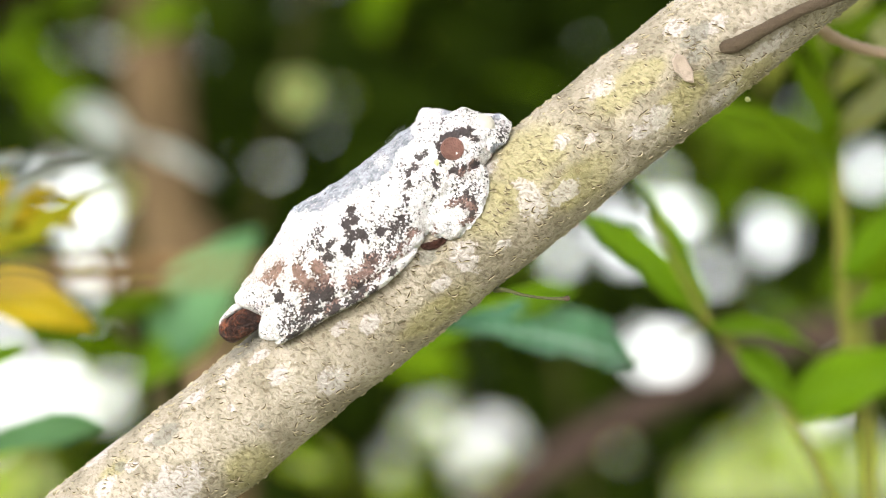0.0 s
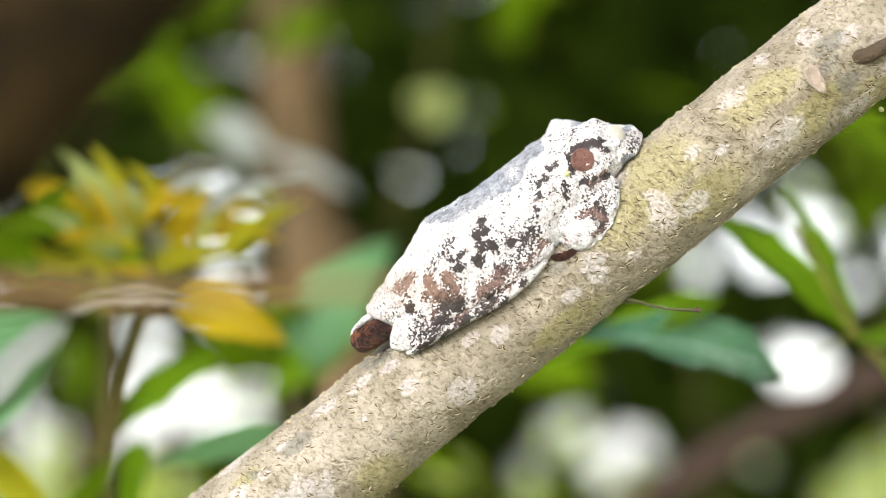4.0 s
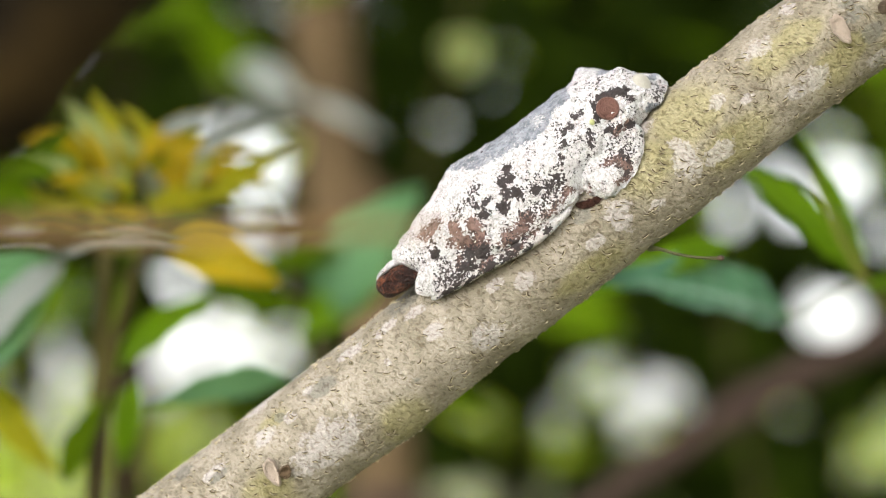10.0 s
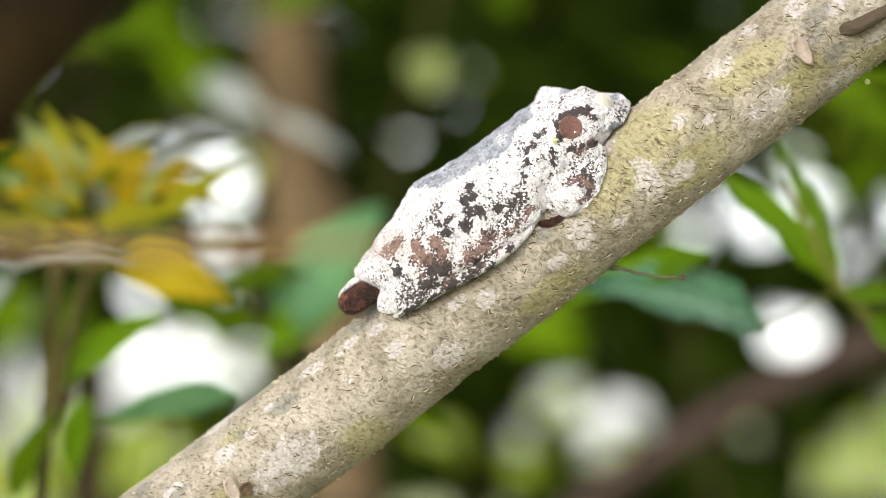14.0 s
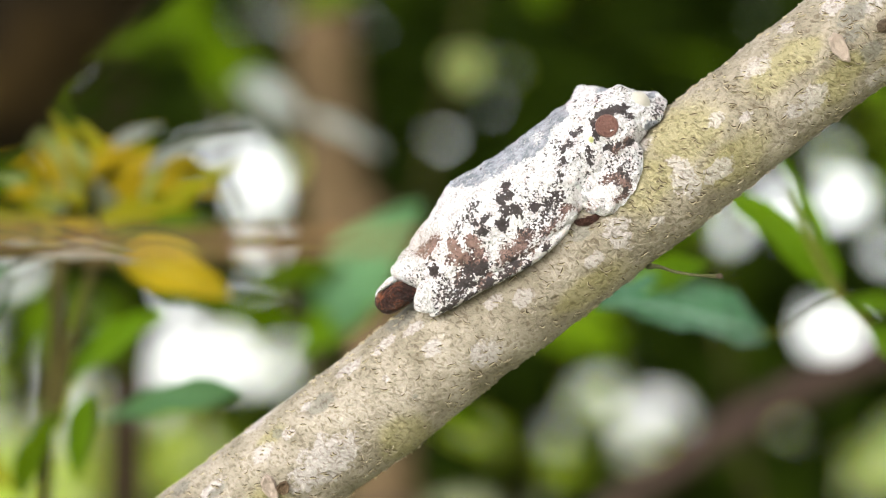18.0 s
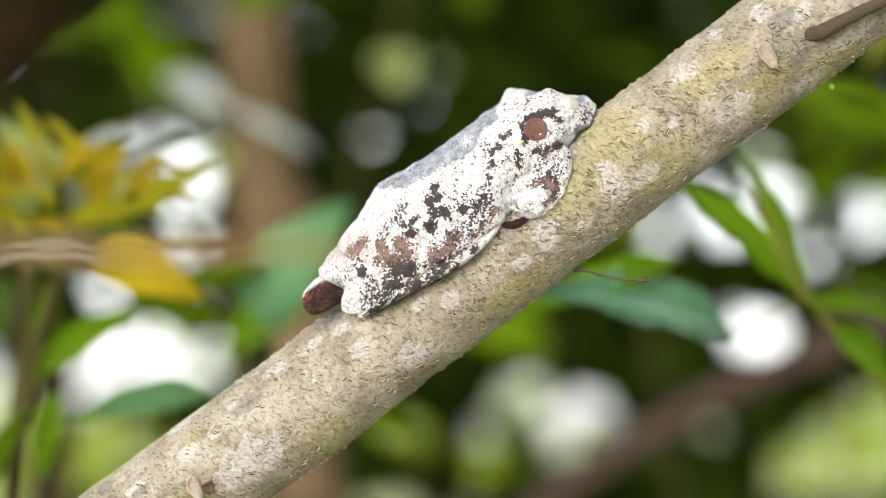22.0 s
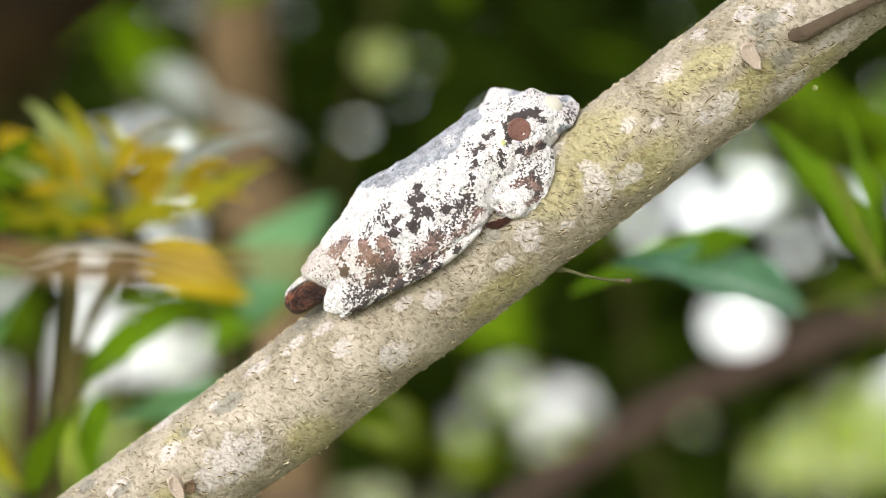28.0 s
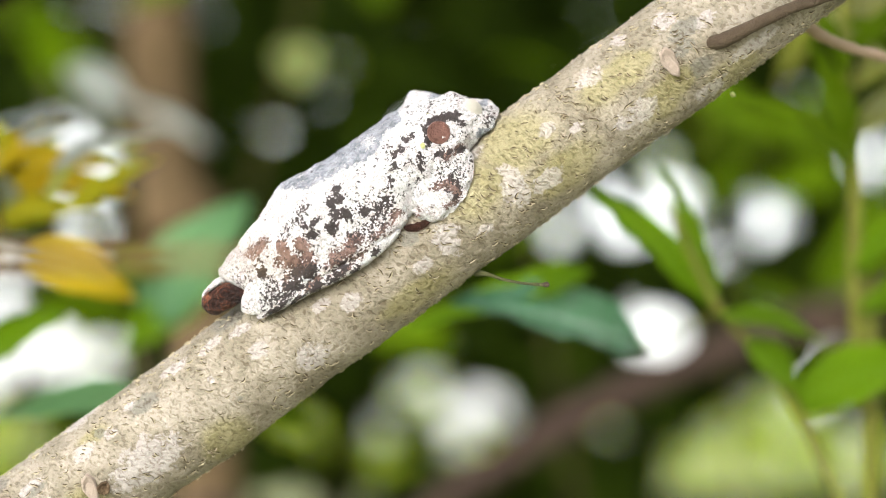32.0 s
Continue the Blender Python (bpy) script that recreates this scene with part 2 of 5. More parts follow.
mottle(FOOT, 0.44, 0.6)
mottle(NEAR_BARK, 0.42, 0.62)
FOOT.node_tree.nodes["Principled BSDF"].inputs["Specular IOR Level"].default_value = 0.25
TOE = wood_material("dark_toe_skin", (0.008, 0.003, 0.002), (0.05, 0.018, 0.011), 500, 0.5)
EARDRUM = wood_material("brown_eardrum", (0.045, 0.02, 0.015), (0.20, 0.10, 0.08), 450, 0.5)
EYELID = wood_material("cream_eyelid", (0.40, 0.37, 0.31), (0.51, 0.475, 0.41), 900, 0.5)
SPECK = wood_material("yellow_green_speck", (0.36, 0.38, 0.15), (0.5, 0.5, 0.24), 900, 0.5)
LENTICEL = wood_material("lenticel", (0.27, 0.22, 0.135), (0.44, 0.38, 0.27), 700)
LENTICEL_SHADE = wood_material("lenticel_shade", (0.03, 0.02, 0.01), (0.09, 0.062, 0.03), 900)
LEAF_BLUE = leaf_material("glossy_leaf", (0.008, 0.075, 0.022), (0.045, 0.18, 0.075), (0.30, 0.47, 0.36), 0.2, 0.15, 0.6, 0.6)
LEAF_FRESH = leaf_material("fresh_green_leaf", (0.11, 0.22, 0.004), (0.22, 0.36, 0.008), (0.16, 0.28, 0.03), 0.5, 0.45, 0.15)
LEAF_DEEP = leaf_material("deep_green_leaf", (0.05, 0.102, 0.001), (0.14, 0.215, 0.002), (0.13, 0.19, 0.01), 0.6, 0.4, 0.06)
LEAF_YELLOW = leaf_material("yellow_leaf", (0.52, 0.33, 0.006), (0.70, 0.49, 0.02), (0.7, 0.55, 0.12), 0.25, 0.5, 0.3)
LEAF_TENDER = leaf_material("tender_pale_leaf", (0.36, 0.42, 0.14), (0.55, 0.58, 0.30), (0.5, 0.52, 0.3), 0.3, 0.5, 0.3)
LEAF_LIME = leaf_material("lime_leaf", (0.36, 0.32, 0.008), (0.56, 0.49, 0.03), (0.4, 0.42, 0.1), 0.25, 0.5, 0.3)
LEAF_OLIVE = leaf_material("olive_leaf", (0.22, 0.22, 0.05), (0.36, 0.34, 0.11), (0.35, 0.35, 0.15), 0.4, 0.45)
LEAF_PALE = leaf_material("pale_green_leaf", (0.09, 0.22, 0.10), (0.17, 0.31, 0.17), (0.2, 0.36, 0.2), 0.3, 0.35)
# grey-white base colour stands in for sky reflected on glossy leaves
LEAF_SHEEN = leaf_material("sky_sheen_leaf", (0.30, 0.31, 0.325), (0.45, 0.465, 0.48), (0.5, 0.52, 0.5), 0.3, 0.2)
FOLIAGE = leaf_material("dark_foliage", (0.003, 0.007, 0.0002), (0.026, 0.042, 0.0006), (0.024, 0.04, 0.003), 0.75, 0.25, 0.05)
# sunlight is put into this very pale leaf colour
FOLIAGE_SUNLIT = leaf_material("sunlit_tone_foliage", (0.44, 0.50, 0.06), (0.66, 0.71, 0.22), (0.5, 0.55, 0.2), 0.5, 0.55)


def grass_material():
    m, n, l, b = nodes_of("grass", 0.9)
    v = coords(n)
    f = noise_node(n, l, 1.2, 5, 0.6, v)
    g = noise_node(n, l, 25, 4, 0.6, v)
    l.new(blend(n, l, calc(n, l, "MULTIPLY_ADD", g, 0.5, calc(n, l, "MULTIPLY", f, 0.5)), (0.18, 0.20, 0.07), (0.36, 0.37, 0.17)), b.inputs["Base Color"])
    bump(n, l, b, g, 0.05)
    return m


GRASS = grass_material()


# ---- building helpers ----
def mesh_of(name, verts, faces, material, smooth=True, uv=None, fields=None):
    me = bpy.data.meshes.new(name)
    me.from_pydata([tuple(v) for v in verts], [], faces)
    me.materials.append(material)
    me.polygons.foreach_set("use_smooth", [smooth] * len(me.polygons))
    if uv is not None:
        layer = me.uv_layers.new(name="UVMap")
        ids = np.zeros(len(me.loops), dtype=np.int32)
        me.loops.foreach_get("vertex_index", ids)
        layer.data.foreach_set("uv", np.asarray(uv, dtype=np.float32)[ids].ravel())
    for key, values in (fields or {}).items():
        a = me.attributes.new(key, "FLOAT", "POINT")
        a.data.foreach_set("value", np.asarray(values, dtype=np.float32))
    me.update()
    return me


def part(name, data, parent, label="", kind=""):
    """Links a mesh, given in world coordinates, as one object under a thing or a part."""
    ob = new(name, data)
    ob.parent = parent
    root = parent
    shift = Vector(root.location)
    while root.parent:
        root = root.parent
        shift = shift + Vector(root.location)
    data.transform(Matrix.Translation(-shift))
    return tagged(ob, label, kind=kind)


def thing(name, origin, label, category, group="", kind=""):
    ob = new(name)
    ob.empty_display_size = 0.02
    ob.location = origin
    return tagged(ob, label, category, group, kind)


def spline(points, steps):
    """Catmull-Rom through rows of numbers."""
    p = np.array(points, dtype=float)
    p = np.vstack([2 * p[0] - p[1], p, 2 * p[-1] - p[-2]])
    out = []
    for k in range(1, len(p) - 2):
        a, b, c, d = p[k - 1:k + 3]
        for j in range(steps):
            t = j / steps
            out.append(0.5 * (2 * b + (c - a) * t + (2 * a - 5 * b + 4 * c - d) * t * t + (3 * b - a - 3 * c + d) * t ** 3))
    out.append(p[-2])
    return np.array(out)


def tube_arrays(line, radii, sides):
    """Rings along a line, swept without twist, closed at both ends. Returns verts, faces, rings' frames."""
    line = np.asarray(line, dtype=float)
    tang = np.gradient(line, axis=0)
    tang /= np.linalg.norm(tang, axis=1)[:, None]
    ref = np.array([0.0, 1.0, 0.0])
    verts, frames = [], []
    ang = np.linspace(0, 2 * np.pi, sides, endpoint=False)
    for p, t, r in zip(line, tang, radii):
        a = ref - t * ref.dot(t)
        if np.linalg.norm(a) < 1e-6:
            a = np.array([1.0, 0, 0]) - t * t[0]
        a /= np.linalg.norm(a)
        ref = a
        b = np.cross(t, a)
        frames.append((p, t, a, b, r))
        verts.append(p + r * (np.cos(ang)[:, None] * a + np.sin(ang)[:, None] * b))
    n = len(line)
    verts = np.vstack(verts + [line[:1], line[-1:]])
    faces = []
    for i in range(n - 1):
        for j in range(sides):
            k = (j + 1) % sides
            faces.append((i * sides + j, i * sides + k, (i + 1) * sides + k, (i + 1) * sides + j))
    for j in range(sides):
        k = (j + 1) % sides
        faces.append((n * sides, k, j))
        faces.append((n * sides + 1, (n - 1) * sides + j, (n - 1) * sides + k))
    return verts, faces, frames


def tube(name, points, radii, material, sides=14, steps=6, rough=0.0, seed=0):
    rows = spline([(*p, r) for p, r in zip(points, radii)], steps)
    rad = rows[:, 3]
    verts, faces, _ = tube_arrays(rows[:, :3], rad, sides)
    if rough:
        rng = np.random.default_rng(seed)
        for i in range(len(rows)):
            mid = rows[i, :3]
            for j in range(sides):
                k = i * sides + j
                q = Vector(verts[k]) / max(rad[i] * 1.4, 1e-4)
                verts[k] = mid + (verts[k] - mid) * (1 + rough * noise.noise(q + Vector((seed, 0, 0))))
    return mesh_of(name, verts, faces, material)


def leaf_arrays(base, tip, width, facing, sag=0.15, fold=0.25, nu=26, nv=8, shape=1.0, wavy=0.028):
    """A leaf blade from base to tip: pointed, folded along its midrib, arched; facing is the way its upper side looks."""
    base, tip, facing = Vector(base), Vector(tip), Vector(facing)
    along = tip - base
    length = along.length
    t = along.normalized()
    up = (facing - t * facing.dot(t)).normalized()
    side = t.cross(up)
    verts, uv, faces = [], [], []
    for i in range(nu + 1):
        f = i / nu
        half = 0.5 * width * (math.sin(math.pi * f ** (0.75 * shape)) ** 0.8 * (1 - 0.25 * f) if 0 < f < 1 else 0.02)
        mid = base + along * f + up * (sag * length * 4 * f * (1 - f))
        for j in range(nv + 1):
            g = 2 * j / nv - 1
            ripple = wavy * length * (math.sin(f * 17 + g * 2.0 + length * 900) + 0.5 * math.sin(f * 41 - abs(g) * 5)) * abs(g)
            verts.append(mid + side * (half * g) + up * (fold * half * abs(g) ** 1.3 + ripple * 0.5))
            uv.append((f, 0.5 + g / 2))
    w = nv + 1
    for i in range(nu):
        for j in range(nv):
            a = i * w + j
            faces.append((a, a + 1, a + w + 1, a + w))
    return verts, faces, uv


def leaf(name, base, tip, width, facing, material, sag=0.15, fold=0.25, shape=1.0):
    v, f, uv = leaf_arrays(base, tip, width, facing, sag, fold, shape=shape)
    me = mesh_of(name, v, f, material, uv=uv)
    return me


# ---- ground ----
def build_ground():
    n = 60
    span = np.sign(np.linspace(-1, 1, n + 1)) * np.abs(np.linspace(-1, 1, n + 1)) ** 2.6 * 900
    verts, faces = [], []
    for y in span:
        for x in span:
            verts.append((x, y, -0.06 + 0.05 * noise.noise(Vector((x * 0.4, y * 0.4, 0)))))
    for i in range(n):
        for j in range(n):
            a = i * (n + 1) + j
            faces.append((a, a + 1, a + n + 2, a + n + 1))
    ob = new("ground", mesh_of("ground", verts, faces, GRASS))
    tagged(ob, "rough grassy ground under the trees", "ground", kind="structure")


build_ground()

# ---- the leaning tree that carries the frog ----
AXIS_O = at(-4.2, -6.0)                   # a point of the limb's axis under the frog
AXIS_S = (at(20.8, 14.2) - at(-29.1, -26.2)).normalized()      # along the limb, towards the frog's head
AXIS_W = -(BASE.to_3x3() @ Vector((0, 1, 0)))                  # towards the viewer
AXIS_N = AXIS_W.cross(AXIS_S).normalized()                     # out of the limb, towards the frog's back
LIMB_R = 0.0104


def frog_point(s, n, w):
    """Millimetres along the limb, out of it, and towards the viewer."""
    return AXIS_O + (AXIS_S * s + AXIS_N * n + AXIS_W * w) * 0.001


def from_limb(s, n):
    """The (u, v) for at() of a place given along and across the limb on its near side."""
    p = BASE.inverted() @ frog_point(s, n, 9)
    return p.x / p.y * REACH * 1000, p.z / p.y * REACH * 1000


def to_limb(u, v):
    """Millimetres along and across the limb of a place given as for at()."""
    d = at(u, v) - AXIS_O
    return d.dot(AXIS_S) * 1000, d.dot(AXIS_N) * 1000


# patches: along, across (millimetres), half length, half width
LICHEN = [(-54.8, -1.1, 6.4, 4.2), (-60.4, -1.2, 4, 2.5), (-53.1, 8.6, 1.4, 0.7), (-38.7, 3.8, 0.8, 0.9), (-58.5, 6.8, 1.4, 1.2), (-29.4, 7.7, 2.2, 1), (-28.3, 3, 2.8, 1.4), (-35.8, 8.6, 3.4, 1), (-43, 9.3, 3.5, 0.8), (-64.2, 6.9, 2.5, 1.4), (-75.5, 7.6, 3, 1), (45.6, 6.5, 2.8, 1.7), (39, 0.8, 1.8, 0.9), (54, 8.6, 2, 1.2), (20.8, 7.9, 3, 1.4), (34.6, 3.5, 2, 1.4), (46.1, -3.5, 2, 1.4), (-22.4, -3.6, 3.3, 2.3),
          (62.6, 6.2, 3, 1.8), (67.6, 2.4, 4, 1.4), (50.2, -3.8, 3, 2), (61.9, -7.8, 4, 1.4), (72.8, -6.2, 6, 1.2), (9.1, -1.2, 2.6, 3.2), (-10.8, -0.1, 2.2, 1.7), (-15.6, 2.5, 1.9, 1.2), (24.2, -0.7, 2.6, 4), (29.5, -3.5, 3.5, 2), (15.6, -4.1, 1.6, 1), (3.1, -2.5, 2, 1.4), (-77, -3, 5, 3), (-62.3, 12, 4, 1)]
ALGAE = [(-42.9, -6.4, 4.2, 3), (-61.8, 8.2, 2.4, 1), (51.9, 3.6, 3, 2.5), (47.1, 3.8, 4, 2.5), (53.5, -4.5, 3.4, 2.6), (54.4, 3.4, 2.4, 1.4), (57.8, -3.4, 3, 2), (66.7, -7.8, 5, 2), (29, 5, 6, 4), (18, 2.5, 5, 4), (33, -4, 6, 3), (-70, -2, 4, 4), (-1, -6, 6, 2)]
GRIME = [(-50.7, 7.4, 2.8, 1.3), (-60.1, 8, 0.9, 0.9), (-36.5, -1.8, 0.8, 0.3), (-75, 6.6, 2, 0.8), (-80.6, 11, 2, 0.8), (63.9, 3, 3, 1.4), (62.1, 0.7, 2, 1), (62.7, -3.5, 2, 1.4), (-30, 10.6, 3.5, 1.6), (4, 2.7, 1.8, 1.2)]


def patch_field(patches, s, n):
    f = np.zeros_like(s)
    for a, b, ra, rb in patches:
        f = np.maximum(f, np.exp(-0.7 * (((s - a) / ra) ** 2 + ((n - b) / rb) ** 2)))
    return f


def build_tree():
    base = at(-950, -1640)
    root = BASE @ Vector((-0.98, 0.539, -1.5))
    root.z = -0.08
    tree = thing("leaning_tree", (root.x, root.y, 0), "leaning tree with pale grey-buff bark and whitish lichen", "tree")
    pts = [root, BASE @ Vector((-0.86, 0.499, -1.05)), BASE @ Vector((-0.60, 0.439, -0.62)), BASE @ Vector((-0.30, 0.387, -0.245)), frog_point(-250, 1.8, -9), frog_point(-175, 2.4, -3),
           frog_point(-110, 2.4, 0), frog_point(-86, 2.1, 0), frog_point(-60, 1.75, 0), frog_point(-43, 1.1, 0), frog_point(-28, 1.15, 0), frog_point(0, 1.0, 0), frog_point(30, 0.7, 0), frog_point(45, 0.6, 0), frog_point(58, 0.3, 0), frog_point(75, 0.1, 0), frog_point(110, -0.4, 0),
           BASE @ Vector((0.22, 0.364, 0.178)), BASE @ Vector((0.42, 0.349, 0.45))]
    rad = [0.034, 0.026, 0.018, 0.0128, 0.0114, 0.0109, 0.0107, 0.0105, 0.0104, 0.0104, 0.0103, 0.0102, 0.0101, 0.0101, 0.0101, 0.0100, 0.0092, 0.008, 0.004]
    coarse = spline([(*p, r) for p, r in zip(pts, rad)], 40)
    # finer rings where the limb is seen near
    step = np.linalg.norm(np.diff(coarse[:, :3], axis=0), axis=1)
    run = np.concatenate([[0], np.cumsum(step)])
    near = (coarse[:, 0] > -0.16) & (coarse[:, 0] < 0.12)
    lo, hi = run[near][0], run[near][-1]
    want = np.concatenate([np.linspace(0, lo, 60)[:-1], np.arange(lo, hi, 0.0005), np.linspace(hi, run[-1], 40)])
    rows = np.stack([np.interp(want, run, coarse[:, k]) for k in range(4)], 1)
    sides = 120
    verts, faces, frames = tube_arrays(rows[:, :3], rows[:, 3], sides)
    rel = (verts - np.array(AXIS_O)) * 1000
    s, n, w = rel @ np.array(AXIS_S), rel @ np.array(AXIS_N), rel @ np.array(AXIS_W)
    out = verts.copy()
    ring = len(rows) * sides
    mids = np.repeat(rows[:, :3], sides, axis=0)
    radial = verts[:ring] - mids
    radial /= np.linalg.norm(radial, axis=1)[:, None]
    for k in range(ring):
        q = Vector(verts[k])
        d = 0.00022 * noise.noise(q * 140) + 0.00014 * noise.noise(q * 480) + 0.00008 * noise.noise(q * 1100) + 0.0003 * noise.noise(q * 35)
        d += 0.0010 * math.exp(-((s[k] - 63) / 7) ** 2 - ((n[k] - 1) / 6) ** 2) * (w[k] > 0)
        d += 0.0007 * math.exp(-((s[k] + 66) / 5) ** 2 - ((n[k] - 0.5) / 6) ** 2) * (w[k] > 0)
        out[k] = verts[k] + radial[k] * d
    uv = np.zeros((len(verts), 2))
    uv[:ring, 0] = np.repeat(want, sides)
    uv[:ring, 1] = np.tile(np.linspace(0, 1, sides), len(rows)) * 0.066
    fields = {"lichen": patch_field(LICHEN, s, n) * (w > -2), "algae": patch_field(ALGAE, s, n), "grime": patch_field(GRIME, s, n) * (w > -2)}
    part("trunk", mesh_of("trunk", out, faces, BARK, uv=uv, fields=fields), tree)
    bark = BVHTree.FromPolygons([tuple(q) for q in out], faces)

    def on_bark(u, v):
        """The place on the bark beyond a place given as for at(), and its outward normal."""
        eye = BASE.translation
        place, normal, _, _ = bark.ray_cast(eye, (at(u, v) - eye).normalized())
        return place, normal if normal.dot(AXIS_W) > 0 else -normal

    # corky lenticels: short curved lips, each with a dark strip painted as its shade
    rng = np.random.default_rng(5)
    lv, lf, cv, cf = [], [], [], []
    lo_i, hi_i = 62, len(rows) - 42
    view, outn = np.array(AXIS_W), np.array(AXIS_N)
    for k in range(6600):
        i = int(rng.integers(lo_i, hi_i))
        j = int(rng.integers(0, sides))
        p, t, a, b, r = frames[i]
        ang = 2 * math.pi * j / sides
        nrm = math.cos(ang) * a + math.sin(ang) * b
        if nrm.dot(view) < -0.35:
            continue
        c = out[i * sides + j]
        if rng.random() > 0.25 + 0.6 * (noise.noise(Vector(c) * 110) > -0.08):
            continue
        side = np.cross(nrm, t)
        # most lie level or tip over towards the limb's foot
        turn = rng.normal(-0.75, 0.5) if side.dot(outn) > 0 else rng.normal(0.75, 0.5)
        ax = math.cos(turn) * t + math.sin(turn) * side
        ay = np.cross(nrm, ax)
        if ay.dot(outn) < 0:
            ay = -ay
        la, wa, ha = rng.uniform(0.00025, 0.00075), rng.uniform(0.00012, 0.0002), rng.uniform(0.00016, 0.00036)
        bend = rng.uniform(-0.2, 0.75) * la
        steps = (-1, -0.6, -0.2, 0.2, 0.6, 1)
        o, lip = len(cv), len(lv)
        for f in steps:
            q = c + ax * la * f + ay * bend * (f * f)
            e = wa * (0.25 + 0.75 * (1 - f * f))
            cv += [q - ay * e * 0.1 + nrm * 0.00007, q + ay * e * 1.1 + nrm * 0.00007]
            h = ha * (1 - 0.6 * f * f)
            lv += [q - ay * wa * 1.5 - nrm * 0.0001, q - ay * wa * 0.7 + nrm * h, q + ay * wa * 0.1 - nrm * 0.0001]
        for e in range(len(steps) - 1):
            x = o + 2 * e
            cf.append((x, x + 1, x + 3, x + 2))
            x = lip + 3 * e
            lf += [(x, x + 3, x + 4, x + 1), (x + 1, x + 4, x + 5, x + 2)]
    part("lenticel", mesh_of("lenticel", lv, lf, LENTICEL, smooth=False), tree, "rough corky lenticels", "stuff")
    part("lenticel_shade", mesh_of("lenticel_shade", cv, cf, LENTICEL_SHADE, smooth=False), tree, "dark strips that stand in for shade beside the lenticels", "stuff")

    # leaf scars: an oval corky cushion with a rim
    def scar(u, v, lu, lv_, tilt):
        c, out_dir = on_bark(u, v)
        ex = (AXIS_S * math.cos(tilt) + AXIS_N * math.sin(tilt)).normalized()
        ex = (ex - out_dir * ex.dot(out_dir)).normalized()
        ey = out_dir.cross(ex)
        vs, fs = [], []
        prof = [(1.12, -0.9), (1.12, 0.6), (1.0, 1.0), (0.84, 0.9), (0.7, 0.6), (0.4, 0.5), (0.05, 0.55)]
        seg = 28
        for r, h in prof:
            for j in range(seg):
                a = 2 * math.pi * j / seg
                wob = 1 + 0.08 * math.sin(3 * a + 1) + 0.05 * math.sin(7 * a)
                vs.append(c + (ex * math.cos(a) * lu * r * wob + ey * math.sin(a) * lv_ * r * wob + out_dir * h) * 0.001)
        for i in range(len(prof) - 1):
            for j in range(seg):
                k = (j + 1) % seg
                fs.append((i * seg + j, i * seg + k, (i + 1) * seg + k, (i + 1) * seg + j))
        fs.append(tuple((len(prof) - 1) * seg + j for j in range(seg)))
        return mesh_of("leaf_scar", vs, fs, SCAR)

    part("leaf_scar", scar(*from_limb(58.9, 0.2), 2.5, 1.2, -1.72), tree, "pale oval leaf scar")
    part("leaf_scar", scar(*from_limb(-66.9, 1.2), 2.3, 1.1, -1.80), tree, "pale oval leaf scar")
    part("bud_hole", scar(*from_limb(-65.1, -0.2), 1.1, 1.0, 0.3), tree, "small brown bud knot").data.materials[0] = HOLLOW

    # dark side twig, lying along the limb from the node
    def on_front(u, v, lift):
        ss, nn = to_limb(u, v)
        return frog_point(ss, nn, math.sqrt(max(110 - nn * nn, 1)) + lift)
    tw = [on_front(43.5, 36.6, -4.5), on_front(46.8, 34.9, -1.6), on_front(50, 35.0, 0.5), on_front(55, 37.6, 1.9), on_front(62, 41.2, 2.4), on_front(69.5, 44.0, 3.5), at(95, 57, 0.944), at(140, 84, 0.92)]
    part("side_twig", tube("side_twig", tw, [0.0008, 0.0012, 0.00135, 0.00115, 0.00100, 0.0009, 0.0009, 0.0006], TWIG_DARK, 20, 12, 0.14, 3), tree, "dark brown side twig")
    tw = [at(58, 46, 1.024), at(66, 39.5, 1.048), at(72, 36.2, 1.064), at(80, 34.2, 1.08), at(95, 31, 1.1), at(125, 27, 1.14)]
    part("side_twig", tube("side_twig", tw, [0.0013, 0.0012, 0.0011, 0.0011, 0.001, 0.0007], TWIG_PALE, 14, 10, 0.25, 8), tree, "pale buff side twig")
    tw = [at(9.2, -7.2, 0.998), at(11.2, -7.3, 0.986), at(14, -8.1, 0.982), at(18, -8.7, 0.98), at(21.6, -8.8, 0.978)]
    stub = part("leaf_stalk", tube("leaf_stalk", tw, [0.0006, 0.00036, 0.00028, 0.00026, 0.00034], STALK, 12, 10, 0.15, 4), tree, "thin dry leaf stalk")
    part("stalk_tip", tube("stalk_tip", [at(21.3, -8.8, 0.978), at(22.0, -8.75, 0.9776), at(22.5, -8.8, 0.9776)], [0.0003, 0.00052, 0.0002], TWIG_DARK, 12, 5), stub, "dark dried tip")
    return tree


build_tree()

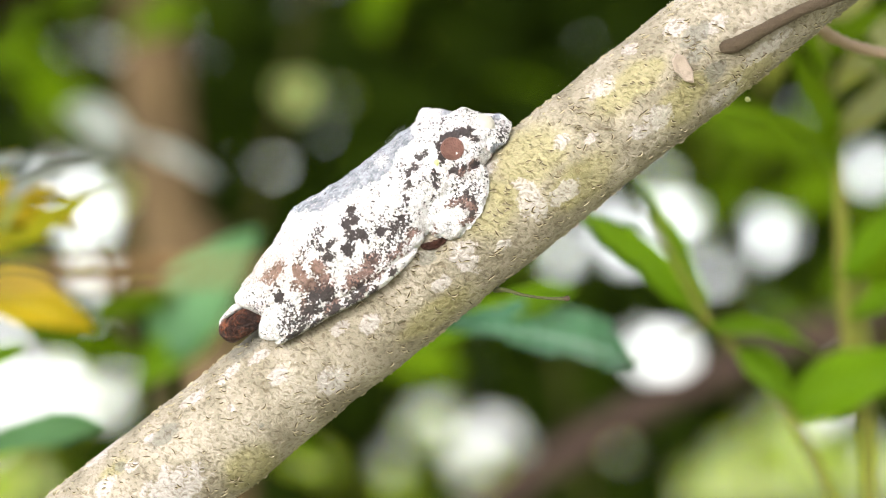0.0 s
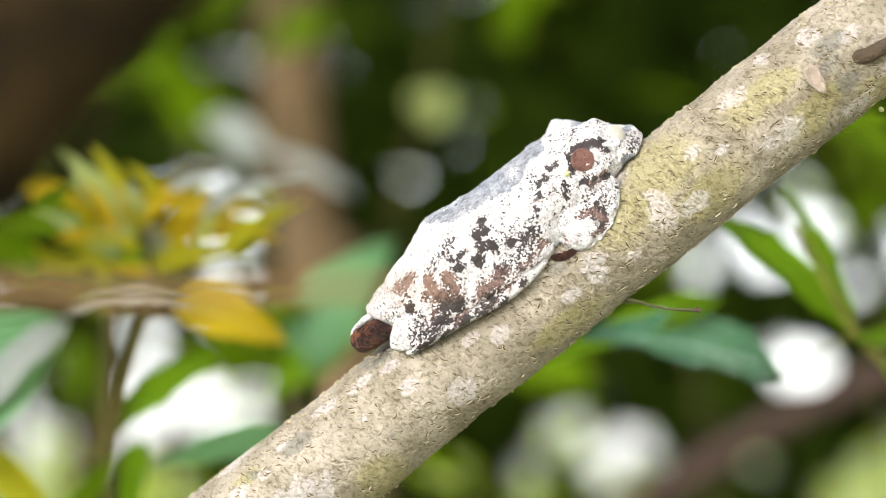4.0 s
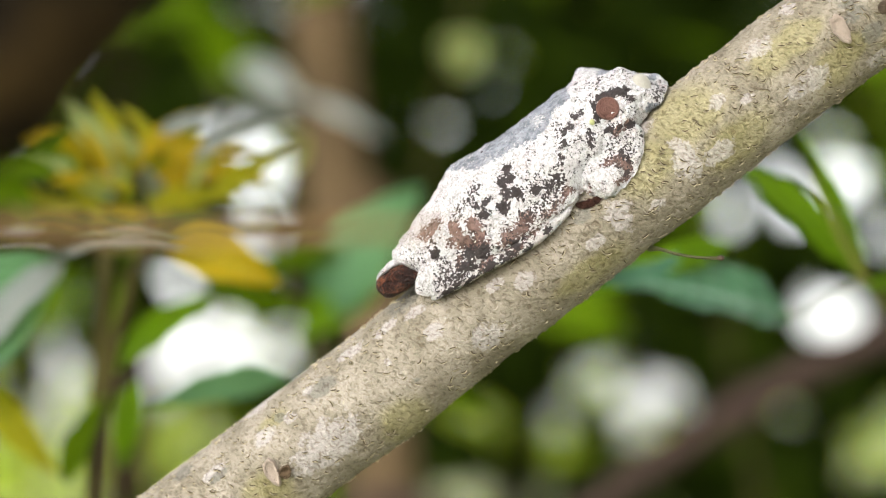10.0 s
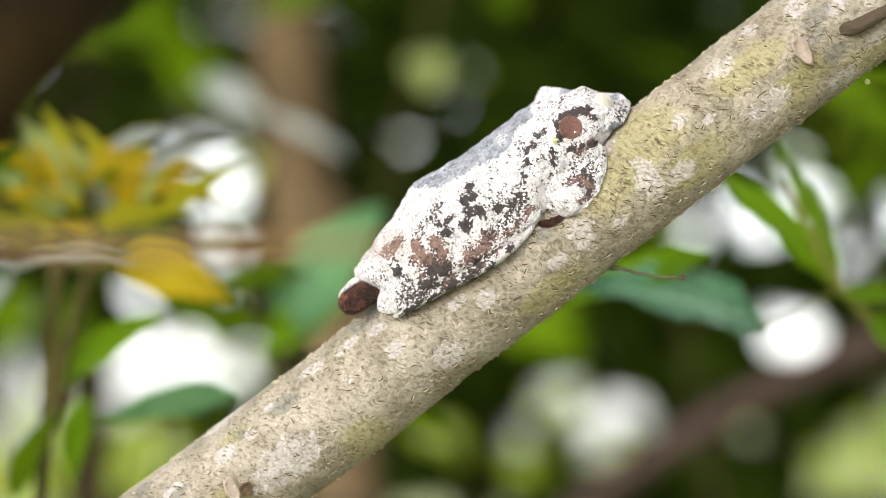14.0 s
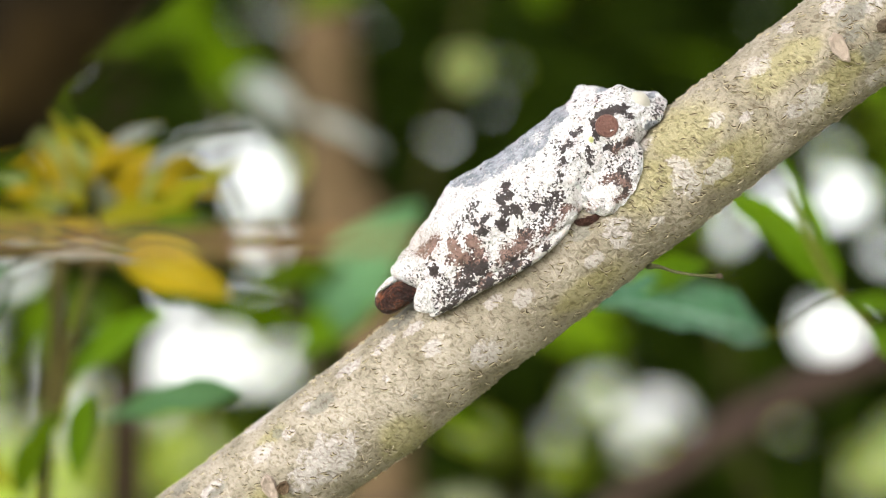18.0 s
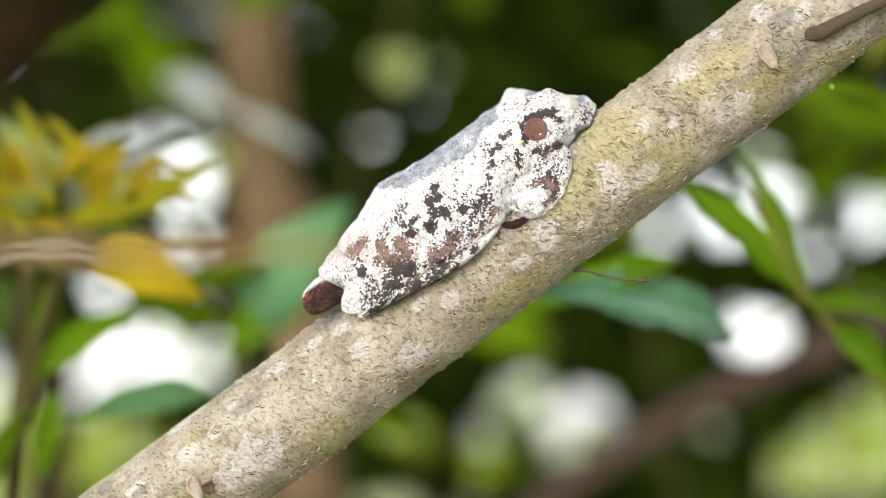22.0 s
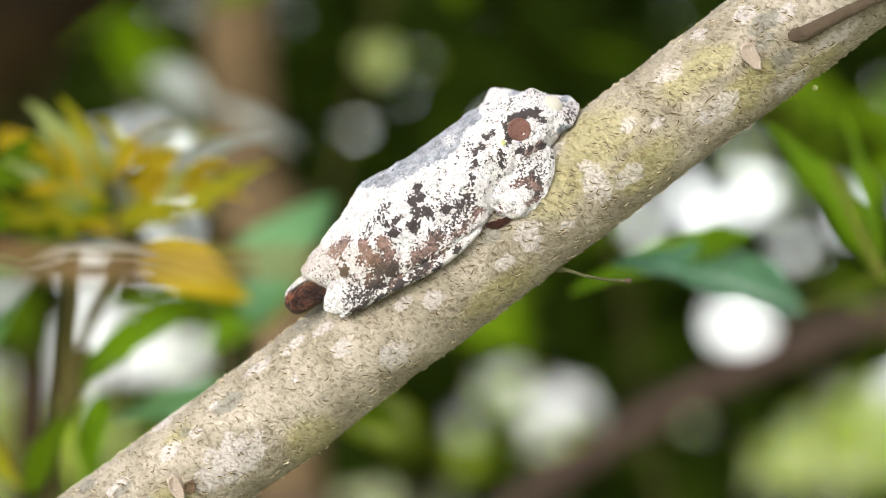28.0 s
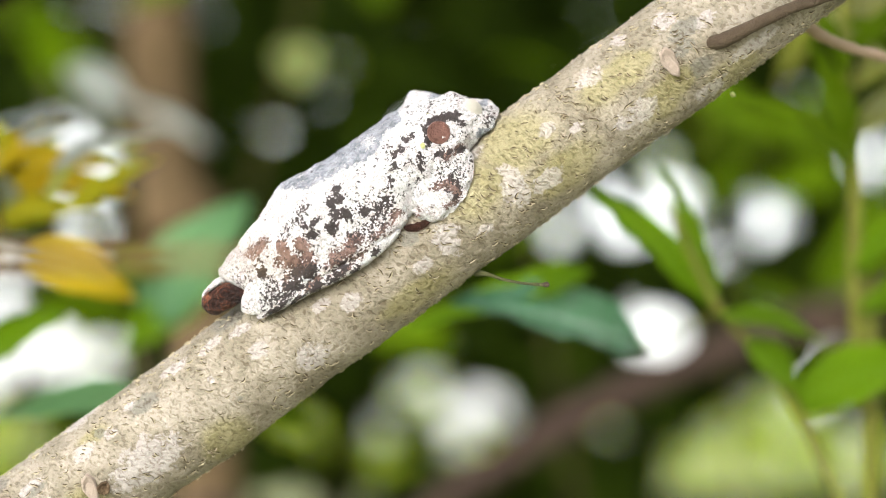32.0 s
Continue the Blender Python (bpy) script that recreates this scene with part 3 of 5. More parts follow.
# ---- the frog ----
# stations: along the limb, back line, belly line, half width (millimetres)
BODY = [(-27.2, 17.6, 16.4, 2.5), (-26.9, 18.3, 15.9, 6.0), (-26.0, 18.8, 14.4, 8.6), (-24.6, 19.2, 11.6, 10.2), (-22, 19.9, 8.4, 11.8), (-18, 20.9, 6.2, 13.2), (-14, 22.1, 5.2, 14.2),
        (-10, 23.7, 4.6, 14.6), (-7.4, 24.0, 4.2, 14.6), (-3.5, 23.4, 3.8, 14.2), (1, 22.9, 3.6, 13.8), (5, 22.7, 3.6, 13.4), (9, 22.7, 3.9, 12.8),
        (13, 22.6, 4.6, 12.2), (17, 22.5, 5.8, 11.8), (20, 21.8, 7.2, 11.3), (23, 20.0, 8.0, 10.3), (25.5, 17.9, 8.2, 8.6),
        (27.6, 16.0, 8.2, 6.6), (29.2, 14.7, 8.4, 4.6), (30.1, 13.6, 9.0, 3.0), (30.5, 12.2, 10.2, 1.2)]
# swellings: along, out, towards the viewer, reach, height
SWELL = [(25.6, 17.4, 4.6, 2.2, 2.3), (20.8, 21.4, -4.2, 3.3, 2.7), (23.0, 20.2, 1.0, 1.4, -1.3), (17.6, 21.6, 3.5, 2.4, -0.8), (23.4, 18.0, 7.4, 1.5, 0.5), (30.2, 13.6, 1.0, 1.0, 0.5), (28.6, 12.6, 4.6, 1.3, -0.5), (17.0, 12.4, 11.8, 1.5, -0.9), (19.0, 10.6, 11.0, 1.4, 0.5),
         (-9.0, 24.2, 2.0, 4.0, 0.4), (27.2, 10.4, 6.0, 2.2, 0.6), (20.5, 10.2, 11.0, 3.4, 0.7), (14, 13.5, 12.0, 4.0, 0.5), (-18, 14, 12.0, 6.0, 0.6), (23.8, 11.4, 9.0, 1.7, -0.4), (10.5, 8.5, 13.0, 2.4, -0.9), (-12.5, 12.0, 14, 2.2, -0.35), (-24.5, 15.5, 10, 3.0, 0.5)]
# marks: along, out, half length, half height, density
BROWN = [(-18.1, 17.2, 2.7, 1.25, 1.2), (-14.4, 14.4, 1.3, 1.6, 1.25), (-16.5, 13.2, 1.1, 0.9, 1.1), (-11.7, 12.9, 1.3, 1.6, 1.2), (-12.2, 11.3, 1.3, 1.3, 1.2), (-14.6, 11.5, 1.3, 1.5, 1.2), (-13.6, 9.4, 2.3, 1.4, 1.1), (-17.3, 9.1, 2.0, 1.3, 0.9), (-20, 9.4, 1.5, 1.2, 0.7),
         (-5.7, 7.0, 3.2, 1.9, 0.95), (-8.4, 7.0, 2, 1.6, 0.95), (-3.7, 8.0, 1.8, 1.4, 0.95), (-8.3, 4.9, 2.4, 1, 0.9), (-13.5, 6.4, 2.4, 1.0, 0.85), (4.7, 7.5, 1.8, 1.3, 0.85), (0.5, 7, 2.6, 1.5, 0.65),
         (13.3, 7.3, 1.2, 0.9, 1.15), (15, 6.2, 1.4, 1.1, 1.15), (15.5, 4.6, 1.1, 1.6, 1.2), (14.3, 3.2, 1.4, 0.8, 1.2), (12.5, 3.2, 0.8, 0.5, 0.9), (18.9, 10.3, 2.4, 0.7, 1.1), (8.5, 5.5, 1.4, 0.9, 0.6)]
DARK = [(-1, 17.1, 0.7, 0.9, 1.5), (-1.6, 15.4, 0.9, 0.7, 1.4), (-3.1, 15.5, 0.7, 0.9, 1.5), (-3.6, 13.8, 0.9, 0.9, 1.4), (-2.4, 12.7, 1, 1.2, 1.3), (-5.4, 12.3, 1, 1, 1.6), (-8.9, 13.3, 1.1, 0.8, 1.5), (-7.4, 14.8, 1, 0.5, 1.5), (-9.2, 15.3, 0.7, 0.5, 1.3), (0.6, 11, 0.9, 0.7, 1.4), (2.6, 10.4, 0.9, 0.5, 1.3), (4.8, 10.6, 0.7, 0.6, 1.1), (2.4, 13.0, 0.7, 0.5, 0.9), (-20, 13.2, 0.9, 0.8, 1.5), (-19.1, 14.9, 0.4, 1.1, 1.2),
        (-15, 9.6, 1.3, 1, 1.2), (-13.1, 8.4, 1.4, 1, 1.3), (-17, 8.4, 0.9, 0.6, 1), (-21.5, 6.6, 1.8, 0.4, 1.2), (-18, 5.9, 1.6, 0.4, 1.2), (-13.7, 5.5, 1, 0.6, 1.4), (-10.7, 4.7, 1.1, 0.5, 1.4), (-6.5, 4.2, 1.4, 0.5, 1.1), (-2.0, 4.3, 1.2, 0.5, 0.9)]
DARK_HEAD = [(14.3, 13, 0.45, 0.8, 1.4), (13.6, 12.2, 0.45, 0.8, 1.5), (12.9, 11.1, 0.4, 0.7, 1.3), (15, 16.7, 0.6, 0.5, 1.1), (13.7, 17, 0.7, 0.6, 1.3), (12, 15.9, 0.8, 0.6, 1.4), (10.6, 15.8, 0.6, 0.5, 1.2), (9.6, 14.3, 0.8, 0.8, 1.3), (7.5, 12.8, 0.5, 0.8, 1.1), (6.6, 11.6, 0.4, 0.6, 0.9),
             (16.8, 14.4, 0.45, 1.1, 1.4), (17.6, 16.2, 0.7, 0.7, 1.4), (19.4, 16.8, 1, 0.55, 1.5), (21.4, 16.1, 1.3, 0.75, 1.5), (23, 15.1, 0.8, 0.9, 1.4), (23.4, 13.4, 0.45, 0.8, 1.2), (17.1, 11.3, 0.9, 0.65, 1.2), (18.9, 10.4, 0.9, 0.4, 1.0), (20.3, 9.6, 0.9, 0.5, 1.1), (14.6, 3.4, 1.2, 0.6, 0.9), (16.3, 5.0, 0.5, 1.0, 0.8)]
FLECK = [(-9.3, 16.9, 2.2, 1.1, 0.62), (-8, 17.7, 1.8, 0.9, 0.6), (2.2, 12.2, 2.6, 1.6, 0.6), (4.6, 9.8, 2.4, 1.6, 0.62), (-2, 16, 2, 2, 0.55), (-20.5, 9, 2.8, 2.2, 0.6), (-17.5, 7.8, 3, 1.8, 0.66), (-9.5, 5.4, 4, 1.3, 0.62), (8.3, 13.5, 1.6, 2.2, 0.5), (-12, 16.5, 2.5, 1.2, 0.42), (-23.5, 15.5, 2.5, 2.5, 0.42), (0, 8.5, 4, 1.6, 0.5), (15, 7, 3, 2.5, 0.4), (20, 12, 4, 1.4, 0.4), (27.5, 11.5, 2.5, 2.5, 0.5), (25.5, 17, 2.5, 2, 0.42), (19.5, 19, 3, 1.6, 0.42), (11, 12, 4, 3, 0.4), (8, 17, 4, 1.5, 0.38), (17, 8, 4, 3, 0.45)]
GREY = [(13.6, 20.6, 1.8, 0.7, 1.3), (22.8, 20.5, 1.2, 0.7, 1.2), (25.4, 9.9, 1.2, 0.8, 1.4), (29.4, 14.2, 1.6, 0.6, 1.3)]
# where the grey back meets the white side: along, out
BACK_EDGE = [(-12, 25.0), (-9.2, 23.6), (-5.5, 20.3), (-0.2, 19.2), (5.2, 18.0), (8.4, 18.1), (11, 19.7), (14.6, 20.6), (17, 22.6), (22, 25)]


def pigment(pts):
    rel = (np.asarray(pts) - np.array(AXIS_O)) * 1000
    s, n = rel @ np.array(AXIS_S), rel @ np.array(AXIS_N)

    wob = np.array([(noise.noise(Vector((a * 0.55, c * 0.55, 1))) + 0.5 * noise.noise(Vector((a * 1.7, c * 1.7, 2))), noise.noise(Vector((a * 0.55, c * 0.55, 7))) + 0.5 * noise.noise(Vector((a * 1.7, c * 1.7, 8)))) for a, c in zip(s, n)])
    jag = np.array([(noise.noise(Vector((a * 1.6, c * 1.6, 3))), noise.noise(Vector((a * 1.6, c * 1.6, 5)))) for a, c in zip(s, n)])
    s, n = s + 0.4 * wob[:, 0] + 0.45 * jag[:, 0], n + 0.4 * wob[:, 1] + 0.45 * jag[:, 1]

    def dots(rows):
        f = np.zeros_like(s)
        for a, b, ra, rb, amp in rows:
            f = np.maximum(f, amp * np.exp(-0.9 * ((((s - a) / ra) ** 2 + ((n - b) / rb) ** 2) / 1.22) ** 1.5))
        return f
    low = np.exp(-(((s + 9) / 17) ** 2) ** 2 - (((n - 8.0) / 4.5) ** 2) ** 2)
    # a pale net parts the marks
    net = np.array([math.exp(-(noise.noise(Vector((a * 0.6, c * 0.45, 11))) / 0.09) ** 2) for a, c in zip(s, n)]) * (s < 12)
    streak = np.array([noise.noise(Vector((a * 0.3, c * 1.2, 6))) for a, c in zip(s, n)])
    edge = np.array(BACK_EDGE)
    back = np.clip((n - np.interp(s, edge[:, 0], edge[:, 1])) / 1.3 + 0.55, 0, 1) * (0.9 + 0.6 * streak)
    return {"brown": 0.14 + 0.22 * low + dots(BROWN) - 0.3 * net, "dark": np.maximum(np.maximum(dots(DARK), dots(DARK_HEAD)), dots(FLECK)) + 0.2 + 0.22 * low - 0.2 * net, "grey": np.maximum(back, dots(GREY))}


def loft(stations, rings, sides, power=0.82):
    rows = spline(stations, rings)
    ang = np.linspace(0, 2 * np.pi, sides, endpoint=False)
    c, sn = np.cos(ang), np.sin(ang)
    cw, cn = np.sign(c) * np.abs(c) ** power, np.sign(sn) * np.abs(sn) ** power
    pts = []
    for s, top, bot, wid in rows:
        mid, h = (top + bot) / 2, max((top - bot) / 2, 0.3)
        for a, b in zip(cw, cn):
            pts.append((s, mid + h * b, max(wid, 0.3) * a * (1 - 0.16 * max(b, 0))))
    n = len(rows)
    pts = np.array(pts + [(rows[0, 0] - 0.1, (rows[0, 1] + rows[0, 2]) / 2, 0), (rows[-1, 0] + 0.1, (rows[-1, 1] + rows[-1, 2]) / 2, 0)])
    faces = []
    for i in range(n - 1):
        for j in range(sides):
            k = (j + 1) % sides
            faces.append((i * sides + j, (i + 1) * sides + j, (i + 1) * sides + k, i * sides + k))
    for j in range(sides):
        k = (j + 1) % sides
        faces.append((n * sides, j, k))
        faces.append((n * sides + 1, (n - 1) * sides + k, (n - 1) * sides + j))
    return pts, faces


def off_limb(pts, gap=0.15):
    """Keeps frog points out of the limb, whose axis runs 1.2 mm out of the reference line."""
    r = np.hypot(pts[:, 1] - 1.2, pts[:, 2])
    lim = LIMB_R * 1000 + gap
    k = np.where(r < lim, lim / np.maximum(r, 1e-3), 1.0)
    pts[:, 1] = 1.2 + (pts[:, 1] - 1.2) * k
    pts[:, 2] *= k
    return pts


def frog_mesh(name, pts, faces, material=None, lumps=0.3, seed=0):
    out = []
    for p in pts:
        q = Vector(p)
        d = lumps * noise.noise(q * 0.4 + Vector((seed, 0, 0))) + 0.5 * lumps * noise.noise(q * 1.1) + 0.10 * noise.noise(q * 2.6) + 0.06 * noise.noise(q * 5)
        d -= 0.30 * max(0.0, 1 - abs(noise.noise(q * 0.33 + Vector((seed, 5, 0)))) / 0.07) + 0.16 * max(0.0, 1 - abs(noise.noise(q * 0.8 + Vector((0, seed, 9)))) / 0.10)
        mid = Vector((p[0], 12, 0))
        out.append(frog_point(*(q + (q - mid).normalized() * d)))
    return mesh_of(name, out, faces, material or SKIN, fields=pigment(out))


def capsule_loft(rows, sides=64, rings=12, power=1.0):
    """A limb of the frog: rows of along, out, towards viewer, radius in n, radius in w."""
    r = spline(rows, rings)
    ang = np.linspace(0, 2 * np.pi, sides, endpoint=False)
    line = r[:, :3]
    tang = np.gradient(line, axis=0)
    tang /= np.linalg.norm(tang, axis=1)[:, None]
    pts = []
    for p, t, rn, rw in zip(line, tang, r[:, 3], r[:, 4]):
        a = np.array([0, 0, 1.0]) - t * t[2]
        a /= np.linalg.norm(a)
        b = np.cross(a, t)
        ca, sa = np.cos(ang), np.sin(ang)
        ca, sa = np.sign(ca) * np.abs(ca) ** power, np.sign(sa) * np.abs(sa) ** power
        pts.append(p + ca[:, None] * a * max(rw, 0.15) + sa[:, None] * b * max(rn, 0.15))
    n = len(r)
    pts = np.vstack(pts + [line[:1], line[-1:]])
    faces = []
    for i in range(n - 1):
        for j in range(sides):
            k = (j + 1) % sides
            faces.append((i * sides + j, i * sides + k, (i + 1) * sides + k, (i + 1) * sides + j))
    for j in range(sides):
        k = (j + 1) % sides
        faces.append((n * sides, k, j))
        faces.append((n * sides + 1, (n - 1) * sides + j, (n - 1) * sides + k))
    return pts, faces


def build_frog():
    frog = thing("tree_frog", frog_point(0, 10.5, 0), "white tree frog with brown and black marks on a limb", "frog")
    pts, faces = loft(BODY, 12, 220)
    mids = np.stack([pts[:, 0], np.full(len(pts), 13.0), np.zeros(len(pts))], 1)
    way = pts - mids
    way /= np.maximum(np.linalg.norm(way, axis=1)[:, None], 1e-6)
    move = np.zeros(len(pts))
    for s, n, w, reach, high in SWELL:
        move += high * np.exp(-((pts - np.array((s, n, w))) ** 2).sum(1) / reach ** 2)
    # a fold along the upper flank parts the smooth back from the side
    fold_n = 20.6 - 0.03 * pts[:, 0]
    move += 0.45 * np.exp(-((pts[:, 1] - fold_n + 1.0) / 1.2) ** 2) * (np.abs(pts[:, 2]) > 3) * np.clip((24 - pts[:, 0]) / 6, 0, 1)
    pts = off_limb(pts + way * move[:, None])
    part("body", frog_mesh("body", pts, faces, lumps=0.45), frog)

    for side, key in ((1, "near"), (-1, "far")):
        m = np.array([1, 1, side])
        # hind leg folded along the flank: thigh over shank
        p, f = capsule_loft([(-25.3, 9.0, 9.9, 1.9, 1.9), (-25.0, 9.2, 10.0, 2.5, 2.3), (-24.0, 9.6, 10.0, 2.9, 2.6), (-21, 10.4, 10.2, 3.4, 2.9), (-14, 10.0, 10.6, 3.8, 3.3), (-6, 8.9, 10.6, 3.9, 3.3),
                             (1, 8.0, 10.2, 3.2, 2.9), (5.0, 7.6, 9.7, 2.6, 2.2), (6.6, 7.5, 9.4, 0.9, 0.7)], power=0.7)
        p = p * m
        leg = part("hind_leg", frog_mesh("hind_leg", off_limb(p), f if side > 0 else [q[::-1] for q in f], seed=2), frog)
        p, f = capsule_loft([(-25.2, 7.3, 10.6, 0.3, 0.5), (-24.4, 7.5, 10.8, 0.8, 1.2), (-20, 7.2, 11.2, 1.3, 1.7), (-14, 6.1, 11.6, 1.2, 1.7), (-8, 5.0, 11.6, 1.2, 1.6), (-3, 4.5, 11.4, 1.1, 1.5), (2, 4.9, 10.8, 0.9, 1.2), (4, 5.4, 10.3, 0.3, 0.3)], power=0.8)
        p = p * m
        part("shank", frog_mesh("shank", off_limb(p), f if side > 0 else [q[::-1] for q in f], seed=3, lumps=0.2), leg)
        # fore leg tucked under the throat
        p, f = capsule_loft([(21.0, 10.6, 7.4, 0.6, 0.4), (20.0, 10.4, 7.8, 3.0, 2.0), (17.6, 8.9, 9.0, 4.3, 2.1), (14.5, 7.2, 9.5, 4.8, 2.1), (10.8, 5.6, 9.6, 4.0, 2.2), (8.6, 4.9, 9.7, 2.8, 1.9), (7.4, 4.5, 9.6, 0.8, 0.6)], power=0.85)
        p = p * m
        arm = part("fore_leg", frog_mesh("fore_leg", off_limb(p), f if side > 0 else [q[::-1] for q in f], seed=4, lumps=0.8), frog)
        p, f = capsule_loft([(4.4, 4.8, 9.9, 0.3, 0.3), (5.0, 4.2, 10.1, 0.6, 0.4), (6.4, 3.4, 10.1, 0.7, 0.4), (8.0, 3.2, 10.0, 0.6, 0.4), (9.5, 3.4, 9.8, 0.3, 0.3)])
        p = p * m
        part("forefoot", frog_mesh("forefoot", off_limb(p), f if side > 0 else [q[::-1] for q in f], TOE, seed=5), arm, "dark reddish brown forefoot")
    # hind foot that pokes out behind, brown with a pale upper rim
    p, f = capsule_loft([(-23.8, 13.2, 6.2, 1.4, 2.2), (-25.8, 13.5, 6.4, 2.1, 2.6), (-27.8, 13.9, 6.6, 2.3, 2.8), (-29.6, 14.2, 6.6, 2.35, 2.7), (-31.0, 14.4, 6.4, 2.2, 2.5), (-31.8, 14.5, 6.2, 1.5, 1.8), (-32.1, 14.5, 6.1, 0.6, 0.8)], power=0.85)
    foot = part("hind_foot", frog_mesh("hind_foot", off_limb(p), f, FOOT, seed=6), frog, "dark reddish brown hind foot")
    p, f = capsule_loft([(-25.5, 16.2, 6.4, 0.3, 0.5), (-27.2, 16.6, 6.4, 0.8, 1.8), (-29.0, 16.7, 6.4, 0.6, 1.9), (-30.5, 16.6, 6.4, 0.45, 1.8), (-31.4, 16.1, 6.2, 0.3, 1.2), (-31.8, 15.6, 6.0, 0.15, 0.4)])
    part("toe_rim", frog_mesh("toe_rim", p, f, seed=7), foot, "white rim of the foot")
    # eardrum: a shallow brown dish in a raised ring, set into the side of the head
    skin = BVHTree.FromPolygons([tuple(q) for q in pts], [tuple(q) for q in faces])

    def side_w(s, n, side):
        hit = skin.ray_cast(Vector((s, n, 40.0 * side)), Vector((0, 0, -side)))[0]
        return hit.z if hit else 8.0 * side
    prof = [(1.1, -0.5), (1.05, 0.1), (0.95, 0.32), (0.84, 0.1), (0.6, 0.06), (0.3, 0.14), (0.04, 0.2)]
    seg = 40
    for side in (1, -1):
        vs, fs = [], []
        for r, h in prof:
            for j in range(seg):
                a = 2 * math.pi * j / seg
                s, n = 19.1 + 1.9 * r * math.cos(a), 14.4 + 1.95 * r * math.sin(a)
                vs.append(frog_point(s, n, side_w(s, n, side) + h * side))
        for i in range(len(prof) - 1):
            for j in range(seg):
                k = (j + 1) % seg
                q = (i * seg + j, i * seg + k, (i + 1) * seg + k, (i + 1) * seg + j)
                fs.append(q if side > 0 else q[::-1])
        fs.append(tuple((len(prof) - 1) * seg + j for j in range(seg)))
        part("eardrum", mesh_of("eardrum", vs, fs, EARDRUM), frog, "round reddish brown eardrum")
        # closed eye: a smooth cream dome
        s0, n0 = 26.3, 14.3
        w0 = side_w(s0, n0, side) - 0.9 * side
        bm = bmesh.new()
        bmesh.ops.create_uvsphere(bm, u_segments=32, v_segments=20, radius=1)
        for v in bm.verts:
            v.co = frog_point(s0 + 1.7 * v.co.x, n0 + 2.0 * v.co.y, w0 + 1.7 * v.co.z)
        me = bpy.data.meshes.new("eye")
        bm.to_mesh(me)
        bm.free()
        me.materials.append(EYELID)
        me.polygons.foreach_set("use_smooth", [True] * len(me.polygons))
        part("eye", me, frog, "closed cream eyelid")
    return frog


build_frog()


def speck(name, centre, r, label, category, seed):
    bm = bmesh.new()
    bmesh.ops.create_icosphere(bm, subdivisions=3, radius=r)
    for v in bm.verts:
        v.co *= 1 + 0.3 * noise.noise(v.co / r * 0.8 + Vector((seed, 0, 0)))
    me = bpy.data.meshes.new(name)
    bm.to_mesh(me)
    bm.free()
    me.materials.append(SPECK)
    me.polygons.foreach_set("use_smooth", [True] * len(me.polygons))
    ob = new(name, me)
    ob.location = centre
    return tagged(ob, label, category)


speck("pollen_grain", frog_point(19.5, 18.0, 9.2), 0.0005, "yellow-green speck stuck on the frog's head", "speck", 1)
speck("pollen_grain", frog_point(15.4, 14.3, 12.0), 0.0006, "yellow-green speck stuck behind the frog's eardrum", "speck", 2)


def hanging_seed():
    """A pale seed that dangles on a thread just under the limb."""
    place = at(53.9, 26.5)
    hung = thing("hanging_seed", place, "tiny pale seed dangling on a thread under the limb", "seed")
    bm = bmesh.new()
    bmesh.ops.create_icosphere(bm, subdivisions=3, radius=0.00048)
    for v in bm.verts:
        v.co = place + v.co * (1 + 0.3 * noise.noise(v.co * 1800))
    me = bpy.data.meshes.new("seed")
    bm.to_mesh(me)
    bm.free()
    me.materials.append(SPECK)
    part("seed", me, hung)
    part("thread", tube("thread", [place, place + AXIS_N * 0.0015, place + AXIS_N * 0.005], [0.000008, 0.000008, 0.000008], SPECK, 6, 3), hung, "fine silk thread")


hanging_seed()


# ---- shrubs close behind, which sway ----
def to_ground(p):
    return Vector((p.x, p.y, 0))


FRONT = (BASE.to_3x3() @ Vector((0, -1, 0)))
UP = Vector((0, 0, 1))


def blade(parent, name, b, t, d, width, material, face=(0, 0, 0), sag=0.12, fold=0.25, label="", shape=1.0, tip_d=None):
    """A leaf between two places given as (u, v); width in millimetres at the frog's distance."""
    f = FRONT * 0.7 + UP * 0.7 + Vector(face)
    ob = part(name, leaf(name, at(*b, d), at(*t, tip_d or d), width * 0.001 * d, f, material, sag, fold, shape), parent, label)
    return ob


